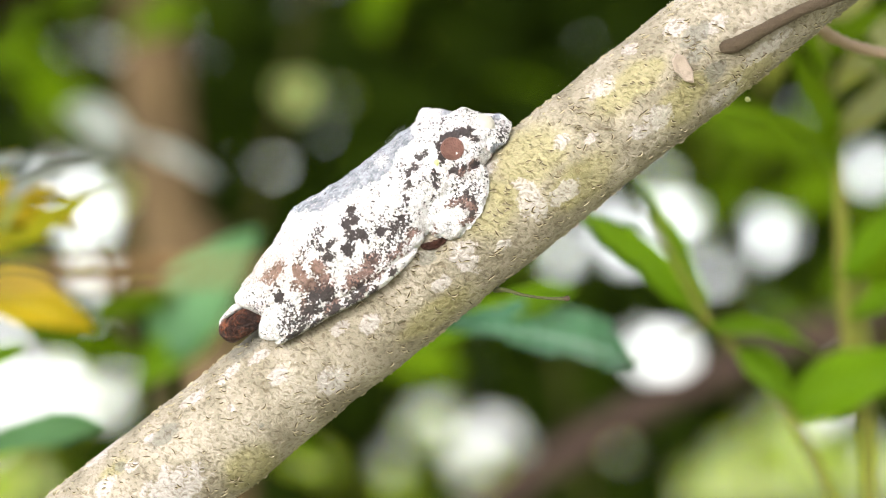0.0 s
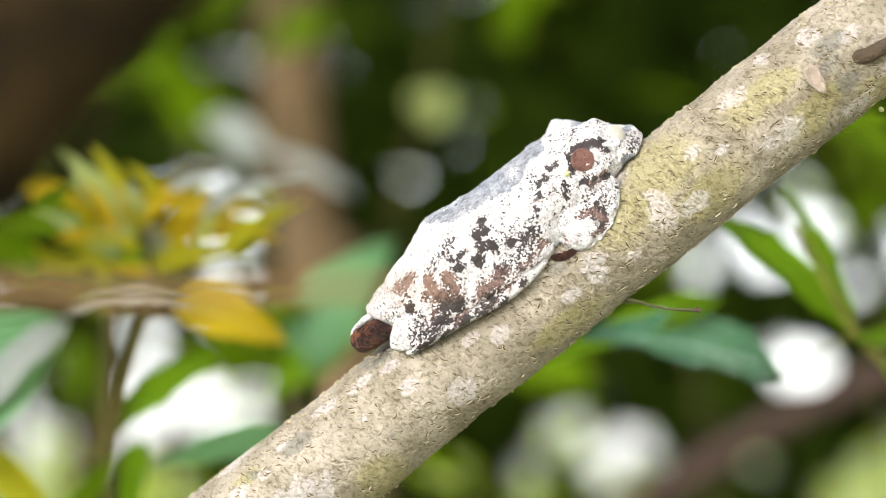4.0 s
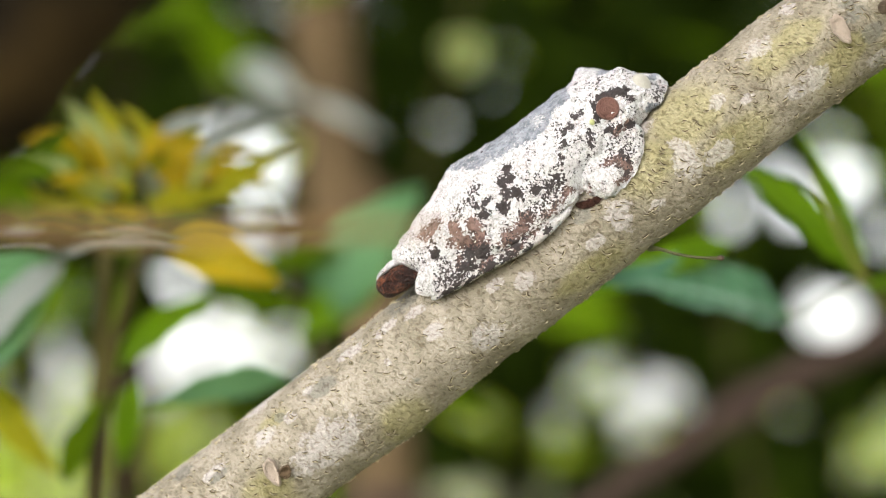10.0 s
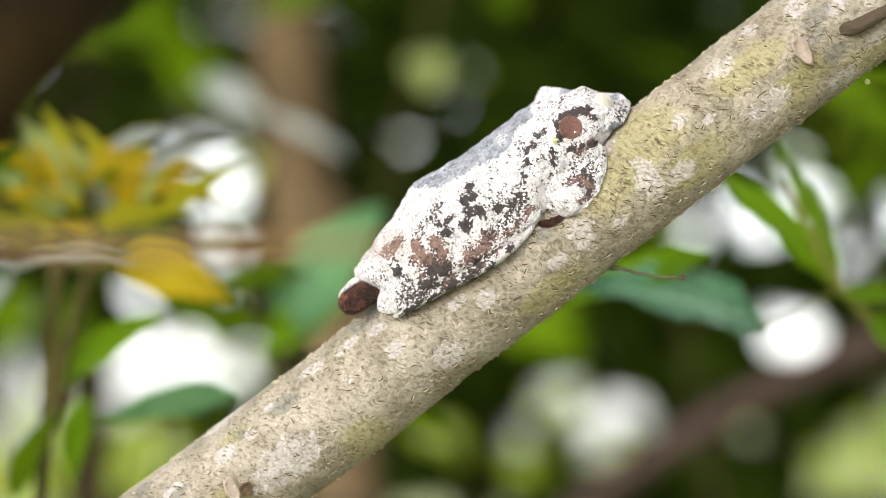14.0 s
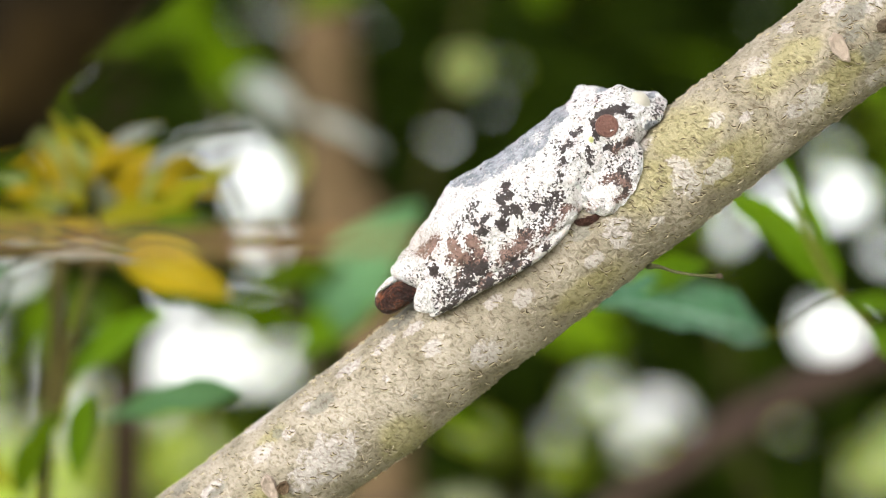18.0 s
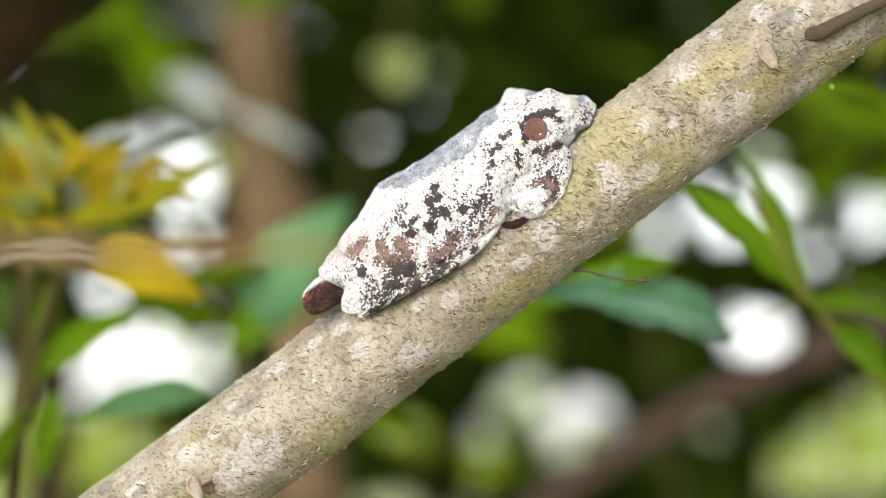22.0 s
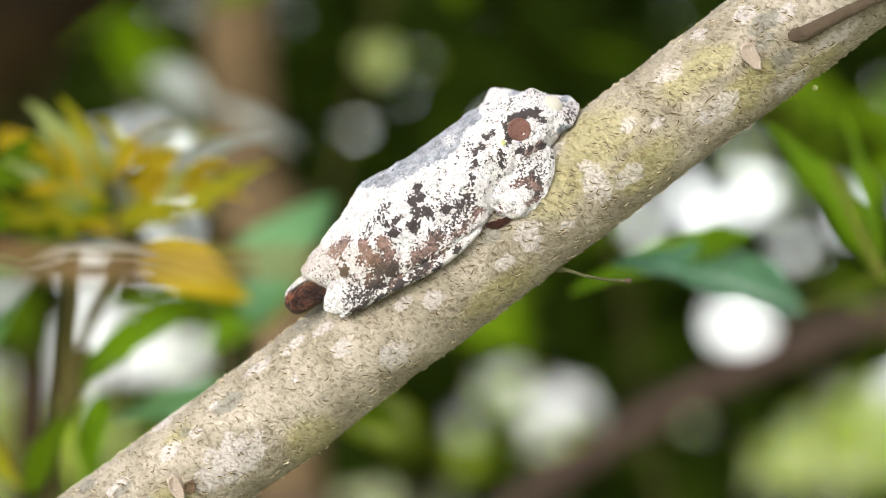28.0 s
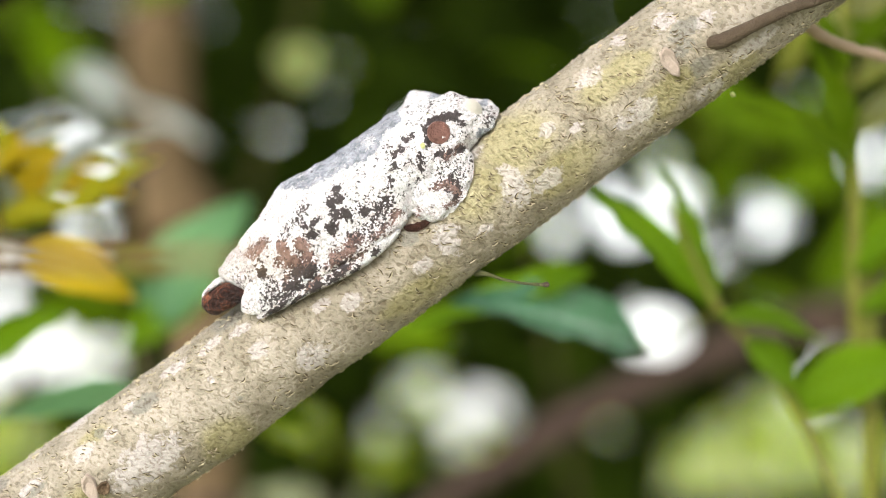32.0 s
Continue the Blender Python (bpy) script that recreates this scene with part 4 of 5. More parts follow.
def left_sapling():
    d = 1.36
    base = to_ground(at(-98, -60, d)) + Vector((-0.03, 0.02, 0))
    plant = thing("sapling", base, "young sapling with yellow new leaves above green ones", "sapling")
    stem = [base + Vector((0, 0, -0.05)), base + Vector((0.01, 0, 0.7)), at(-96.3, -52.3, d), at(-94, -37.9, d), at(-92, -25.6, d), at(-88.9, -13.4, d), at(-86.2, -5.2, d), at(-87.2, 0.9, d), at(-88.2, 6, d)]
    part("stem", tube("stem", stem, [0.005, 0.004, 0.0016, 0.0015, 0.0014, 0.0013, 0.0012, 0.0010, 0.0007], STEM_OLIVE, 12, 8, 0.15, 1), plant)
    stem2 = [at(-98, -62, d), at(-112, -56, d + 0.02), at(-121.5, -50, d + 0.02), at(-126, -40, d + 0.04), at(-128.8, -32, d + 0.05), at(-131.9, -21.6, d + 0.06)]
    part("side_stem", tube("side_stem", stem2, [0.0014, 0.0013, 0.0012, 0.0011, 0.0009, 0.0006], STEM_GREEN, 10, 6), plant)
    Y, L, G, D, P = LEAF_YELLOW, LEAF_LIME, LEAF_FRESH, LEAF_DEEP, LEAF_TENDER
    rows = [  # base, tip, width, material, face, sag
        ((-82.1, -6.8), (-61.7, -14.4), 11.5, Y, (-0.2, -0.6, 0.1), 0.07), ((-79.5, -7.5), (-106.0, -11.8), 4.2, LEAF_SHEEN, (0, -0.3, 0.6), 0.14), ((-103.2, -9.5), (-128.8, -42.8), 21.5, LEAF_PALE, (0.2, -0.6, 0.2), 0.08),
        ((-101.3, -10.8), (-119.8, -34.0), 8.5, LEAF_SHEEN, (-0.3, -0.6, -0.0), 0.15), ((-73.9, -16.9), (-97.8, -35.4), 8.5, G, (0.3, -0.2, 0.4), 0.07), ((-89.8, 4.0), (-105.8, 21.3), 4.5, P, (-0.2, -0.3, 0.3), 0.14),
        ((-88.8, 5.5), (-98.0, 21.2), 4.2, L, (0.3, -0.6, 0.2), 0.12), ((-97.0, 5.5), (-112.6, 16.2), 7.5, Y, (0.0, -0.6, 0.1), 0.06), ((-92.9, 0.4), (-108.3, 9.2), 4.5, P, (0.3, -0.2, 0.2), 0.08),
        ((-94.5, -4.7), (-105.9, 8.1), 4.2, L, (0.3, -0.4, 0.4), 0.14), ((-96.1, -4.2), (-123.8, 2.9), 5.0, L, (0.0, -0.5, 0.2), 0.10), ((-107.5, -4.1), (-122.1, 11.9), 8.0, D, (-0.3, -0.5, 0.4), 0.05),
        ((-88.8, 5.5), (-75.1, 17.3), 6.5, Y, (-0.4, -0.3, -0.0), 0.11), ((-85.1, 6.0), (-62.6, 3.8), 8.5, Y, (-0.0, -0.5, 0.5), 0.07), ((-89.8, 9.1), (-78.9, 12.2), 6.0, Y, (-0.1, -0.6, 0.2), 0.08),
        ((-78.4, 8.2), (-58.5, 15.4), 3.8, LEAF_SHEEN, (-0.1, -0.3, 0.0), 0.11), ((-84.1, 12.9), (-74.3, 16.9), 3.2, LEAF_SHEEN, (0.3, -0.6, -0.2), 0.08), ((-83.6, 9.0), (-64.6, 8.9), 5.0, Y, (0.2, -0.3, -0.0), 0.09),
        ((-87.8, -1.1), (-68.7, 1.6), 5.0, L, (-0.3, -0.4, -0.2), 0.13), ((-86.7, -3.7), (-74.9, -1.0), 4.5, L, (0.3, -0.1, 0.3), 0.16), ((-91.7, 5.5), (-93.1, 14.4), 4.5, Y, (-0.4, -0.5, 0.5), 0.14),
        ((-89.8, 1.7), (-96.5, 9.1), 4.5, Y, (-0.1, -0.1, 0.2), 0.14), ((-92.4, -3.7), (-107.5, -3.6), 6.0, D, (-0.2, -0.6, 0.1), 0.07), ((-98.1, 6.1), (-118.5, 5.7), 9.5, D, (-0.1, -0.1, 0.0), 0.05),
        ((-100.6, 13.7), (-114.9, -3.6), 7.0, D, (-0.4, -0.6, 0.3), 0.09), ((-94.4, 9.1), (-101.7, 15.3), 3.8, P, (-0.2, -0.6, 0.5), 0.10), ((-75.4, 0.8), (-59.0, 10.9), 4.5, L, (-0.2, -0.7, -0.2), 0.07),
        ((-132.3, -13.4), (-144.5, -8.2), 6.0, G, (0.1, -0.6, -0.2), 0.10), ((-144.1, -16.0), (-134.6, -37.2), 9.0, D, (-0.2, -0.1, -0.1), 0.11), ((-126.6, -18.5), (-111.7, -8.8), 7.5, G, (0.2, -0.5, 0.5), 0.10),
        ((-116.6, -33.5), (-102.0, -49.8), 7.0, L, (-0.2, -0.5, -0.2), 0.10), ((-125.1, -36.6), (-112.9, -31.9), 5.0, L, (-0.2, -0.2, 0.4), 0.10), ((-101.0, -50.8), (-92.6, -34.3), 7.5, D, (-0.4, -0.5, -0.0), 0.07),
        ((-60, -31), (-86, -37), 8.0, LEAF_PALE, (-0.2, -0.2, -0.1), 0.06), ((-75.5, -13.4), (-62.2, -17.4), 6.0, D, (0.3, -0.4, 0.5), 0.09), ((-132.0, -38.2), (-140.6, -50.7), 8.0, L, (0.3, -0.3, 0.4), 0.13),
        ((-87.9, -31.8), (-90.1, -48.2), 6.0, G, (-0.0, -0.6, -0.1), 0.15), ((-136.1, -13.4), (-130.8, -23.7), 6.0, D, (0.3, -0.1, 0.0), 0.12)]

    for k, (b, t, w, m, f, sag) in enumerate(rows):
        blade(plant, "leaf", b, t, d - 0.04 if m == LEAF_SHEEN else d + 0.02 * math.sin(k * 2.1), w, m, f, sag, 0.45 if w > 20 else 0.25)
    # small unfolding leaves crowd the tip
    rng = np.random.default_rng(8)
    for k in range(16):
        a = rng.uniform(0.0, 1.15) * math.pi
        far = rng.uniform(7, 15)
        b = (-87 + 6 * rng.normal(), 4 + 3 * rng.normal())
        t = (b[0] + far * math.cos(a), b[1] + 0.8 * far * math.sin(a))
        blade(plant, "leaf", b, t, d + rng.uniform(-0.03, 0.05), rng.uniform(2.5, 4.5), (Y, L, Y, P, L, LEAF_SHEEN)[k % 6], (0.5 * rng.normal(), -0.5 + 0.3 * rng.normal(), 0.4 * rng.normal()), rng.uniform(0.05, 0.2))
    return plant, base


def right_sapling():
    d = 1.36
    base = to_ground(at(74, -60, d)) + Vector((0.02, 0.02, 0))
    plant = thing("sapling", base, "slender green sapling with long drooping leaves", "sapling")
    stem = [base + Vector((0, 0, -0.05)), base + Vector((0, 0, 0.7)), at(76, -55, d), at(73.5, -30, d), at(71, -8, d), at(70, 15, d), at(67, 40, d), at(66, 60, d)]
    part("stem", tube("stem", stem, [0.006, 0.005, 0.0021, 0.0019, 0.0017, 0.0014, 0.0011, 0.0005], STEM_GREEN, 12, 8, 0.12, 1), plant)
    stem2 = [at(77, -62, d), at(69, -44, d - 0.016), at(61, -29, d - 0.024), at(52, -18, d - 0.024), at(46.5, -12, d - 0.024), at(41, -2, d - 0.024), at(37, 6, d - 0.024)]
    part("side_stem", tube("side_stem", stem2, [0.0014, 0.0013, 0.0012, 0.0011, 0.001, 0.0008, 0.0005], STEM_GREEN, 10, 8), plant)
    G, D, B = LEAF_FRESH, LEAF_DEEP, LEAF_BLUE
    rows = [((70, 28), (92, 24), 15, LEAF_OLIVE, (0, -0.5, 0.2), 0.1), ((67, 38), (90, 44), 14, LEAF_OLIVE, (0, -0.5, 0.2), 0.1), ((70, 20), (88, 8), 13, LEAF_OLIVE, (0, -0.5, 0.2), 0.1), ((68, 34), (56, 24), 9, LEAF_OLIVE, (0, -0.5, 0.2), 0.1),
            ((46.5, -12.5), (21, 8), 9, G, (0, -0.4, 0.3), 0.06), ((46.5, -12.5), (34, 13), 4.5, G, (0.3, -0.4, 0.2), 0.05), ((47, -14), (66, -18), 6, G, (0, -0.2, 0.3), 0.1),
            ((52, -18), (62, -28), 8, G, (0, -0.4, 0.2), 0.1), ((61, -30), (88, -20), 14, G, (0, -0.3, 0.2), 0.12), ((34.5, -20), (-1, -13.5), 18, B, (-0.2, -0.35, 0.4), 0.05), ((24, -7), (-8, -19), 8, G, (0.2, -0.4, 0.3), 0.04),
            ((70, 14), (47, 26), 6, D, (0, -0.2, 0.3), 0.12), ((70, 16), (60, 37), 6, D, (0, -0.4, 0.2), 0.08), ((67, 40), (80, 30), 5.0, D, (0, -0.4, 0.2), 0.1),
            ((68, 34), (82, 44), 5.0, D, (0, -0.4, 0.2), 0.1), ((71, -5), (88, 12), 6.0, G, (0, -0.4, 0.2), 0.1), ((72, -12), (90, -6), 6.0, G, (0, -0.4, 0.2), 0.1), ((68, 30), (57, 46), 4.0, D, (0, -0.4, 0.2), 0.1)]
    stalk = [at(47, -13, d - 0.024), at(42, -15.5, d - 0.024), at(37, -18.8, d - 0.024), at(32.5, -19.4, d - 0.024)]
    part("leaf_stalk", tube("leaf_stalk", stalk, [0.0004, 0.0003, 0.0003, 0.0003], STEM_GREEN, 10, 6), plant)
    blown = []
    for k, (b, t, w, m, f, sag) in enumerate(rows):
        near_tip = d + 0.5 if m == LEAF_OLIVE else d - 0.07 if m == B else None
        ob = blade(plant, "leaf", b, t, d - 0.024 + 0.012 * math.sin(k * 1.7), w, m, f, sag, tip_d=near_tip)
        if b[0] == 46.5:
            blown.append(ob)
    return plant, base, blown


def still_shrub():
    d = 1.68
    base = to_ground(at(-44, -60, d)) + Vector((0.02, 0.05, 0))
    plant = thing("shrub", base, "shrub with broad green leaves standing behind the limb", "shrub")
    stem = [base + Vector((0, 0, -0.05)), base + Vector((0, 0, 0.7)), at(-46, -60, d + 0.08), at(-46, -25, d + 0.04), at(-47, -8, d)]
    part("stem", tube("stem", stem, [0.006, 0.005, 0.002, 0.0015, 0.001], STEM_BROWN, 12, 8, 0.12, 1), plant)
    rows = [((-50, -20), (-32, 4), 18, LEAF_PALE, (0, -0.3, 0.3), 0.05), ((-39, -11), (-55, -25), 12, LEAF_FRESH, (0, -0.5, 0.2), 0.05), ((-48, -8), (-64, -14), 8, LEAF_DEEP, (0, -0.3, 0.2), 0.05), ((-53, -19.5), (-74, -15.5), 6, LEAF_DEEP, (0, -0.8, 0), 0.06), ((-46, -30), (-20, -37), 9, LEAF_DEEP, (0, -0.3, 0.2), 0.1), ((-46, -40), (-62, -48), 9, LEAF_DEEP, (0, -0.3, 0.2), 0.1)]
    for b, t, w, m, f, sag in rows:
        blade(plant, "leaf", b, t, d, w, m, f, sag)
    # a broad leaf, painted pale as if catching the sky, on a taller shoot
    shoot = [at(-46, -40, d + 0.12), at(-62, 0, d + 0.5), at(-70, 20, d + 0.8), at(-66, 26, d + 0.8)]
    part("side_stem", tube("side_stem", shoot, [0.0016, 0.0014, 0.0012, 0.0008], STEM_BROWN, 10, 6), plant)
    for b, t, w in (((-67, 25), (-54, 18), 10), ((-55, 19), (-39, 11), 5.5), ((-66, 26), (-58, 13), 5)):
        blade(plant, "leaf", b, t, d + 0.8, w, LEAF_SHEEN, (0, -0.2, 0.6), 0.05, label="glossy leaf coloured pale as sky sheen")
    return plant


def post_tree():
    d = 4
    foot = to_ground(at(-30, -90, d))
    tree = thing("tree", foot, "slim tree with reddish brown bark", "tree")
    line = [foot + Vector((0.02, 0, -0.06)), at(-40, -45, d), at(-48, 0, d), at(-51.0, 30, d), at(-52, 60, d), at(-53, 130, d), at(-50, 260, d)]
    part("limb", tube("limb", [at(-53, 120, d), at(-70, 150, d), at(-80, 190, d + 0.4)], [0.012, 0.009, 0.005], TRUNK_BROWN, 14, 8, 0.15, 4), tree)
    part("trunk", tube("trunk", line, [0.032, 0.027, 0.024, 0.0235, 0.0235, 0.022, 0.016], TRUNK_BROWN, 24, 10, 0.12, 2), tree)
    return tree


def purple_tree():
    d = 3
    foot = to_ground(at(-120, -150, d))
    tree = thing("tree", foot, "leaning tree with a purplish brown trunk", "tree")
    line = [foot + Vector((0, 0, -0.06)), at(-70, -104, d), at(-10, -59.5, d), at(8, -45.5, d), at(28, -32.5, d), at(47, -22.5, d), at(64, -15.5, d), at(90, -7, d), at(130, 4, d)]
    part("trunk", tube("trunk", line, [0.016, 0.012, 0.0075, 0.008, 0.0085, 0.0082, 0.0078, 0.007, 0.004], LIMB_PURPLE, 18, 10, 0.15, 5), tree)
    part("limb", tube("limb", [at(62, -16.5, d), at(80, -19, d), at(110, -30, d + 0.1)], [0.0045, 0.004, 0.002], LIMB_DARK, 12, 8, 0.15, 2), tree)
    return tree


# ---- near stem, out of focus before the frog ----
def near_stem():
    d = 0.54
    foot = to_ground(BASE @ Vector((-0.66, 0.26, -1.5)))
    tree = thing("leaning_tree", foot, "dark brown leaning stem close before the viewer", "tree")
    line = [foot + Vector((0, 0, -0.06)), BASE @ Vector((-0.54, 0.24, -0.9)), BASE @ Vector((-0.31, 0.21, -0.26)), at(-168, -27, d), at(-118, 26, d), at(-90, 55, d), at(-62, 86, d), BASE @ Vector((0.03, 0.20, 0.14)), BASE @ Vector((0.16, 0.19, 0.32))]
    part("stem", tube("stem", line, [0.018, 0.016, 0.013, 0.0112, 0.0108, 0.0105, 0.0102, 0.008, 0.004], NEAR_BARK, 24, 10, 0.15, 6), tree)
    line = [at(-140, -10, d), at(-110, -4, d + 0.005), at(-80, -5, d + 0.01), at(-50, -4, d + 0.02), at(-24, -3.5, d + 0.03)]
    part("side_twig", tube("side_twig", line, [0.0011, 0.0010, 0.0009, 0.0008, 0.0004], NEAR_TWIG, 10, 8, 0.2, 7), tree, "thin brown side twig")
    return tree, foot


LEFT, LEFT_BASE = left_sapling()
RIGHT, RIGHT_BASE, BLOWN = right_sapling()
still_shrub()
post_tree()
purple_tree()
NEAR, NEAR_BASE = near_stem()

# ---- woodland behind ----
# openings in the leaves through which the bright sky shows: u, v, half width, half height
GAPS_LEFT = [(-72.4, -26.4, 9.5, 4), (-59.4, -26.4, 3.2, 3), (-62.9, -3.9, 2.2, 2.5), (-61.9, 6.1, 3.8, 4), (-77.4, -13.5, 2.2, 2.2), (-65.8, -16.9, 3, 0.8), (-87.9, -31.7, 2.2, 3), (-81.6, -31.7, 3.5, 4.5), (-73.6, -23.7, 2, 2), (-63.6, -15.7, 1.6, 2), (-114.6, -15.7, 2, 2), (-107.6, -10.7, 1.8, 1), (-57.2, 34.9, 0.7, 0.8), (-98.9, -31.7, 2.2, 3), (-67.4, 12.1, 3, 2), (-29.9, 15.3, 1.4, 1.4), (-45.4, 5.1, 1.4, 2), (-75.9, -23.9, 4, 4)]
GAPS_RIGHT = [(37.6, 13.6, 0.8, 0.8), (39.6, 4.9, 2.5, 2.9), (33.6, -0.9, 1.4, 2.2), (57.1, 1.6, 2.8, 3.8), (21.1, -0.9, 1.8, 1.4), (38.8, -19.4, 5.2, 3.2), (28.7, 5.5, 1, 2.4), (49.6, -3.9, 1.3, 1.4), (75.6, 14.1, 1.6, 2.4), (69.6, -25.9, 2.4, 2), (-22.9, -54.4, 3.5, 3), (-14.4, -52.1, 3.5, 4), (9.2, -32.7, 0.8, 0.8), (4.8, -38.2, 2.8, 3.4), (30.8, -35.5, 1.2, 1), (-28.2, -51.9, 2.2, 2.2), (-120.4, -51.9, 4, 4)]
GAPS_TOP = [(-22.4, 40.1, 0.3, 0.3), (7.6, 28.1, 0.3, 0.3), (23.6, 35.1, 0.5, 0.4), (-4.9, 15.1, 0.3, 0.5), (71.1, 43.1, 1.6, 1.4), (-32.9, 11.1, 0.6, 0.6), (-12.9, 22.6, 0.3, 0.6)]
# openings towards the farther tree, whose pale colour stands in for a sunlit clearing
GAPS_LOW = [(-3, -31, 5.04, 2.64), (9.6, -32.2, 2.88, 2.16), (1, -36, 2.4, 2.4), (-18.7, -41, 2.88, 2.88), (-8, -42.5, 3.6, 2.4), (-24, -37, 2.4, 1.8), (12, -41, 1.92, 2.4), (57, -39.5, 10.8, 7.2), (66.6, -38.9, 7.2, 6), (-112.4, -51.9, 9.6, 7.2), (-98.4, -51.9, 9.6, 7.2), (-93.4, -40.9, 9.6, 7.2), (-118.4, -29.9, 7.2, 9.6), (-106.4, -41.9, 6, 4.8), (-96.6, -45.7, 6, 6), (-84.4, -45.9, 6, 6), (-111.4, -45.9, 6, 4.8), (-75.4, -41.9, 6, 4.8), (-120.4, -31.9, 4.8, 6), (46.6, -42.9, 6, 3.6), (75.6, -39.9, 4.8, 6), (61.6, -31.9, 4.8, 3.6)]
GAPS_SKY = GAPS_LEFT + GAPS_RIGHT + GAPS_TOP


def seen_at(p):
    q = BASE.inverted() @ p
    return q.x / q.y * 1000 * REACH, q.z / q.y * 1000 * REACH


def crown(name, foot, box, count, seed, material, size, label, gaps):
    """A tree: a trunk with limbs and a crown of many leaves with gaps."""
    rng = np.random.default_rng(seed)
    tree = thing(name, foot, label, "tree", "woodland trees")
    x0, x1, y0, y1, z0, z1 = box
    top = Vector(((x0 + x1) / 2, (y0 + y1) / 2 + 0.1, z1))
    line = [foot + Vector((0, 0, -0.08)), foot.lerp(top, 0.4) + Vector((0.05, 0, 0)), top]
    part("trunk", tube("trunk", line, [0.06, 0.045, 0.012], LIMB_DARK, 16, 12, 0.15, seed), tree)
    verts, faces, uvs = [], [], []
    for k in range(count):
        c = Vector((rng.uniform(x0, x1), rng.uniform(y0, y1), rng.uniform(z0, z1)))
        e = Vector(((2 * c.x - x0 - x1) / (x1 - x0), (2 * c.y - y0 - y1) / (y1 - y0), (2 * c.z - z0 - z1) / (z1 - z0)))
        if e.length > 1.0 + 0.25 * noise.noise(c * 2.2 + Vector((seed, 0, 0))):
            continue
        ln = size * rng.uniform(0.6, 1.25)
        u, v = seen_at(c)
        m = ln * 0.22 / c.y * 1000 * REACH
        if any(((u - a) / (ra + m)) ** 2 + ((v - b) / (rb + m)) ** 2 < 1 for a, b, ra, rb in gaps):
            continue
        way = Vector((rng.normal(), rng.normal() * 0.6, rng.normal() * 0.6 - 0.5)).normalized()
        face = Vector((rng.normal() * 0.6, rng.normal() * 0.6 - 0.6, rng.normal() * 0.5 + 0.6))
        vv, ff, uu = leaf_arrays(c - way * ln / 2, c + way * ln / 2, ln * rng.uniform(0.4, 0.6), face, 0.06, 0.25, 4, 2, wavy=0.02)
        o = len(verts)
        verts += vv
        uvs += uu
        faces += [tuple(i + o for i in q) for q in ff]
    part("crown", mesh_of("crown", verts, faces, material, uv=uvs), tree, kind="stuff")
    return tree


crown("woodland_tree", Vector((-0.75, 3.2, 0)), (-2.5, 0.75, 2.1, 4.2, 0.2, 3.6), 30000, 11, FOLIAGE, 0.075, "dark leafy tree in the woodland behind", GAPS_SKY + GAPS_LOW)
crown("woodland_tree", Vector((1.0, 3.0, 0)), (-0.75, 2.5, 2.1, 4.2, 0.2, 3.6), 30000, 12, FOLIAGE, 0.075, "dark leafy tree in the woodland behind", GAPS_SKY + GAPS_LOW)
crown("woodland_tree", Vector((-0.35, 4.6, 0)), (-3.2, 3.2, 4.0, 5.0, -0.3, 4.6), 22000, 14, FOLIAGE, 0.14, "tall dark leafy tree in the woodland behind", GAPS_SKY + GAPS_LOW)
crown("woodland_tree", Vector((-1.6, 6.2, 0)), (-4.0, 4.0, 5.2, 7.4, -0.6, 3.2), 9500, 13, FOLIAGE_SUNLIT, 0.18, "leafy tree farther behind, coloured light green as if sunlit", GAPS_SKY)


def bush(name, foot, box, count, seed, material, size, label, gaps, keep):
    """A bush of sizeable leaves in clumps on thin stems."""
    rng = np.random.default_rng(seed)
    plant = thing(name, foot, label, "bush", "bushes behind the limb")
    x0, x1, y0, y1, z0, z1 = box
    for k in range(5):
        tip = Vector((x0 + (x1 - x0) * (k + 0.5) / 5, (y0 + y1) / 2 + 0.06, z1 - 0.1))
        part("stem", tube("stem", [foot + Vector((0.02 * k, 0, -0.05)), foot.lerp(tip, 0.5) + Vector((0, 0.04, 0.1)), tip], [0.006, 0.004, 0.0015], STEM_BROWN, 8, 8), plant)
    if seed == 21:      # one leaf, its pale colour standing in for a backlit glint
        part("leaf", leaf("leaf", at(-27, 24.2, 4.0), at(-23, 30.2, 4.0), 0.042, FRONT + UP, LEAF_TENDER), plant)
    made = 0
    while made < count:
        c = Vector((rng.uniform(x0, x1), rng.uniform(y0, y1), rng.uniform(z0, z1)))
        if noise.noise(c * 5.0 + Vector((seed, 3, 0))) < keep:
            continue
        ln = size * rng.uniform(0.7, 1.3)
        u, v = seen_at(c)
        m = ln * 0.33 / c.y * 1000 * REACH
        made += 1
        if any(((u - a) / (ra + m)) ** 2 + ((v - b) / (rb + m)) ** 2 < 1 for a, b, ra, rb in gaps):
            continue
        way = Vector((rng.normal(), rng.normal() * 0.4, rng.normal() * 0.5 - 0.4)).normalized()
        face = Vector((rng.normal() * 0.5, -0.6, rng.normal() * 0.4 + 0.8))
        part("leaf", leaf("leaf", c - way * ln / 2, c + way * ln / 2, ln * rng.uniform(0.4, 0.55), face, material, 0.08, 0.25), plant)
    return plant


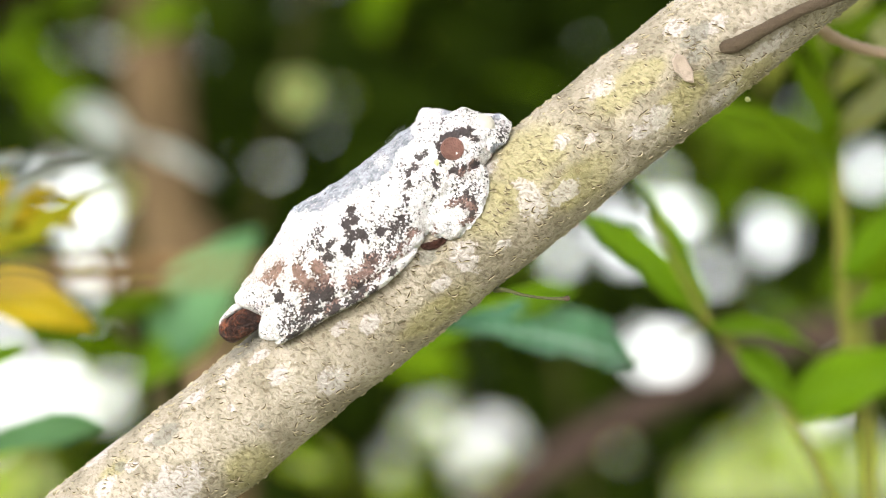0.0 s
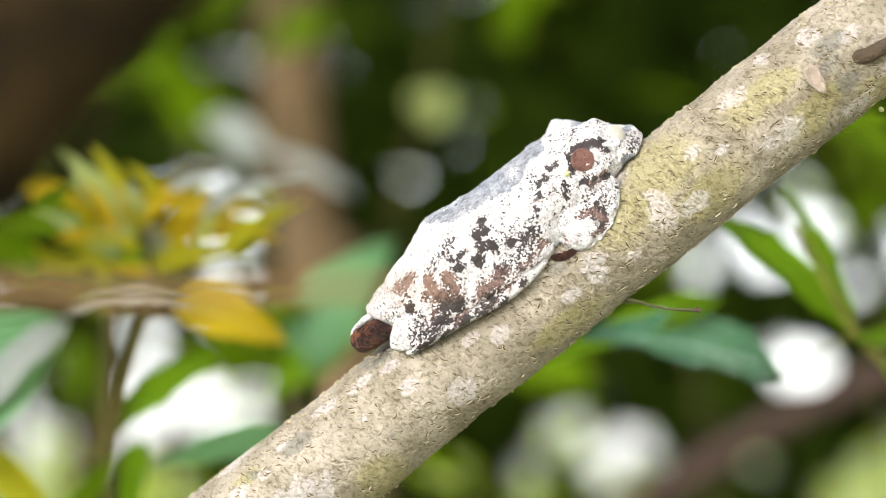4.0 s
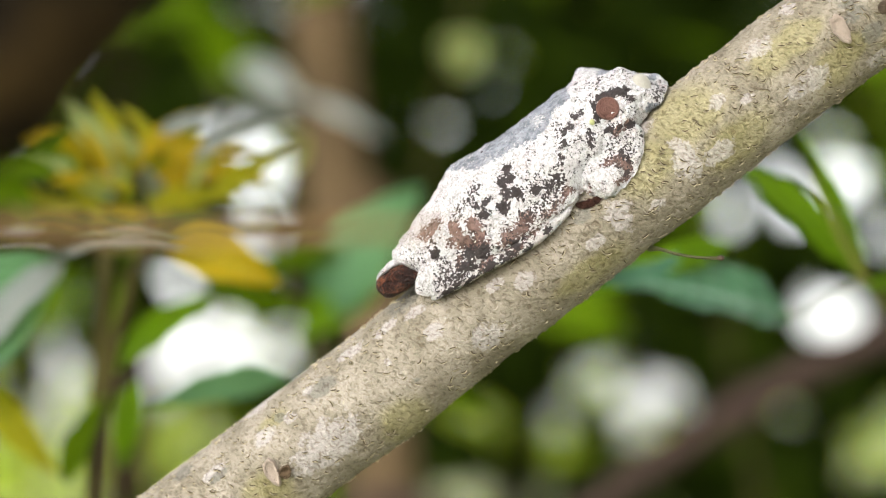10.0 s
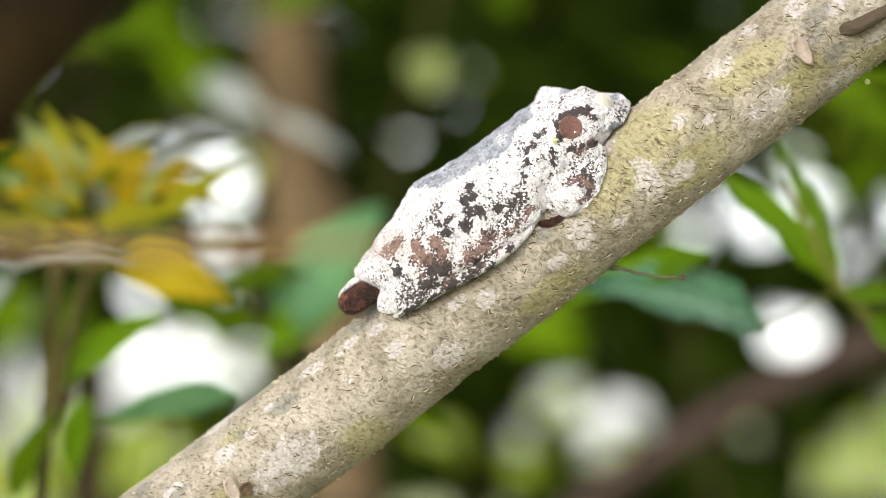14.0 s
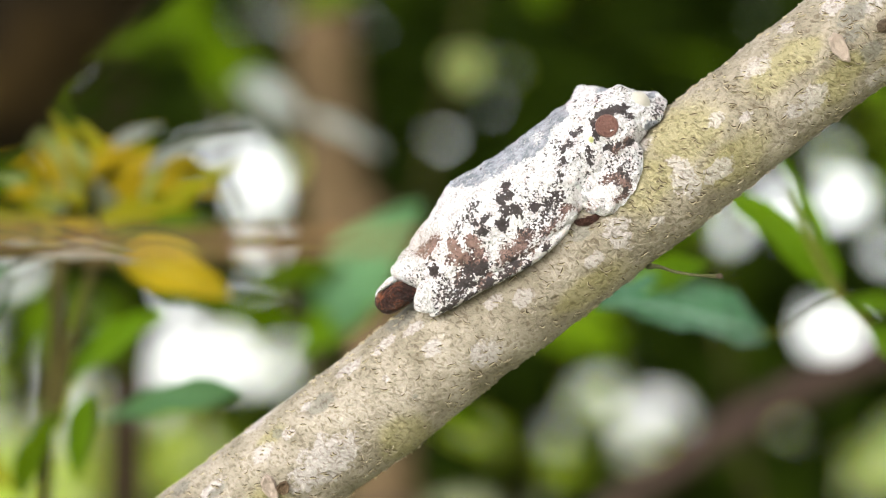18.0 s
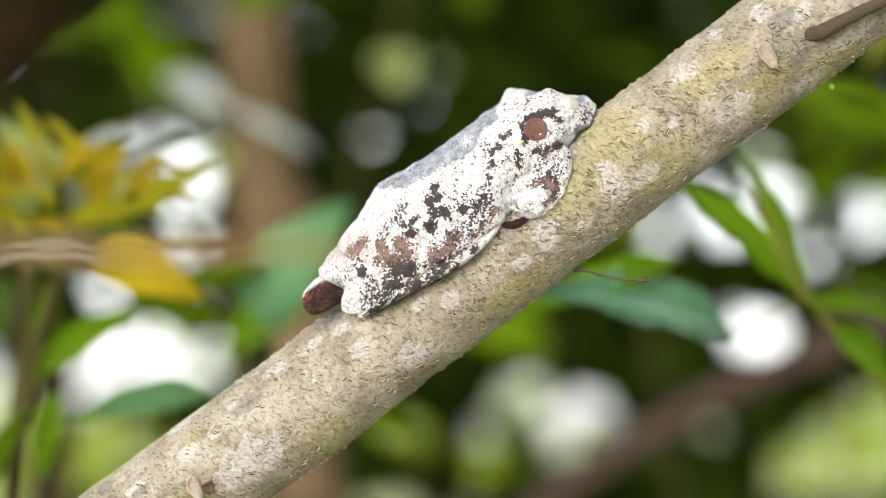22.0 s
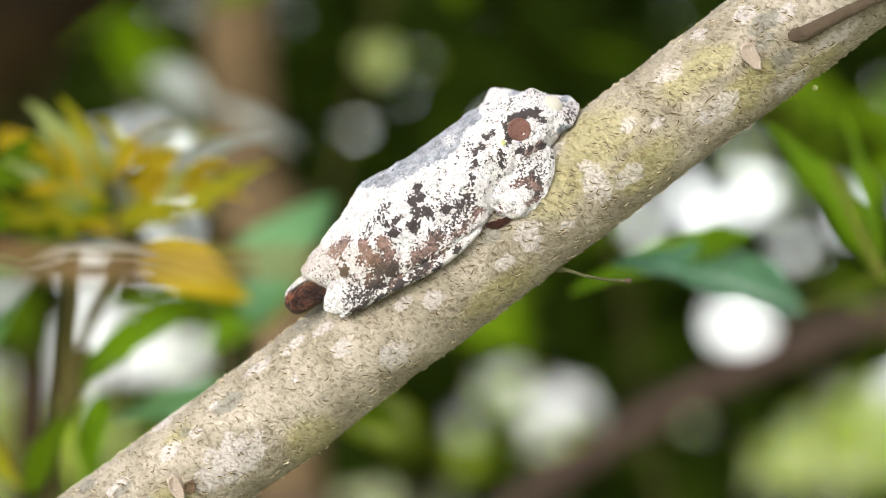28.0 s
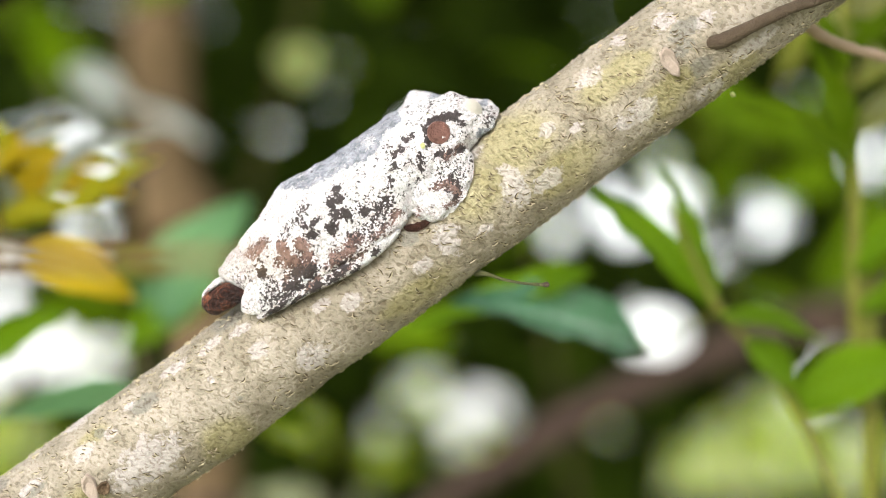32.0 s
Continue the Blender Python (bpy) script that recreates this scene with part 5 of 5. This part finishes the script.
SKY_WIDE = GAPS_SKY + GAPS_LOW + [(-25, 27.2, 4, 4), (-38, 21.5, 4, 4)]
bush("bush", Vector((-0.45, 1.5, 0)), (-0.75, 0.0, 1.1, 1.5, 1.35, 1.98), 150, 21, LEAF_DEEP, 0.07, "bush with deep green leaves behind the limb", SKY_WIDE, 0.05)
bush("bush", Vector((0.35, 1.6, 0)), (0.0, 0.7, 1.2, 1.7, 1.35, 1.75), 110, 22, LEAF_DEEP, 0.07, "low bush with deep green leaves behind the limb", SKY_WIDE, 0.12)


# ---- what moves ----
# sway of the plants in the wind: seconds, millimetres at the frog's distance
SWAY = [(0, 0), (1, 4.5), (2, 3.2), (2.5, 9.0), (3.5, 10), (4.5, 11.7), (5, 16.3), (5.5, 21.5), (6, 13.6), (6.5, 9), (7, 8.8), (8, -1.6), (9, 1.4), (10, 4.0), (11, 5.0), (12, 1.7), (13, 0.9), (14, 1.9), (15.5, 1.5), (17, 0.8),
        (18, -4.4), (19, -4.7), (20, -2.4), (21, 0.4), (22, 3.4), (23, 2.1), (24, 6.5), (25, 7.7), (26.3, 13), (27.5, 17.7), (28, 15.1), (29, 16.7), (30, 13.3), (31, 5.5), (32, 9.5)]


# the slender sapling swings wider and lifts: seconds, sideways, up
SWING = [(0, 0, 0), (1, 3, 0), (2, 3, 0), (4.5, 1, 0), (6, -2, 0), (9, -1, 0.5), (11, 0, 1), (13, 1.5, 2), (14, 2, 2.5), (17, -2, 1), (19, -5.5, 0.5), (20, -3, 0.5), (22, 2.5, 1.5), (23, 2.5, 1.5), (24, 4, 2), (25, 8, 3),
         (26.3, 11, 3.5), (27.5, 15, 5), (28, 18, 5.5), (29, 15.5, 4), (30, 14, 2.6), (31, 8, 1), (32, 5, 0)]


def motions():
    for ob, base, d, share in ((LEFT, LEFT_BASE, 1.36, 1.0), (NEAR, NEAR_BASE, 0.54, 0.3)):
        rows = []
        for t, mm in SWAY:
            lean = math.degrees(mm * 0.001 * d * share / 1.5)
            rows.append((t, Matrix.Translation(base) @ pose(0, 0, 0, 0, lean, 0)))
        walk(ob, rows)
    walk(RIGHT, [(t, Matrix.Translation(RIGHT_BASE + Vector((0, 0, 0.00136 * up))) @ pose(0, 0, 0, 0, math.degrees(mm * 0.00136 / 1.5), 0)) for t, mm, up in SWING])
    # the two long leaves of its side stem lift in the gusts
    hinge = Matrix.Translation(at(46.5, -12.5, 1.336) - RIGHT_BASE)
    for ob in BLOWN:
        walk(ob, [(t, hinge @ pose(0, 0, 0, 0, a, 0) @ hinge.inverted()) for t, a in ((0, 0), (5, 1), (10, 2), (19, 2), (22, 1), (25, 8), (28, 11.5), (30, 6), (32, 1))])


motions()
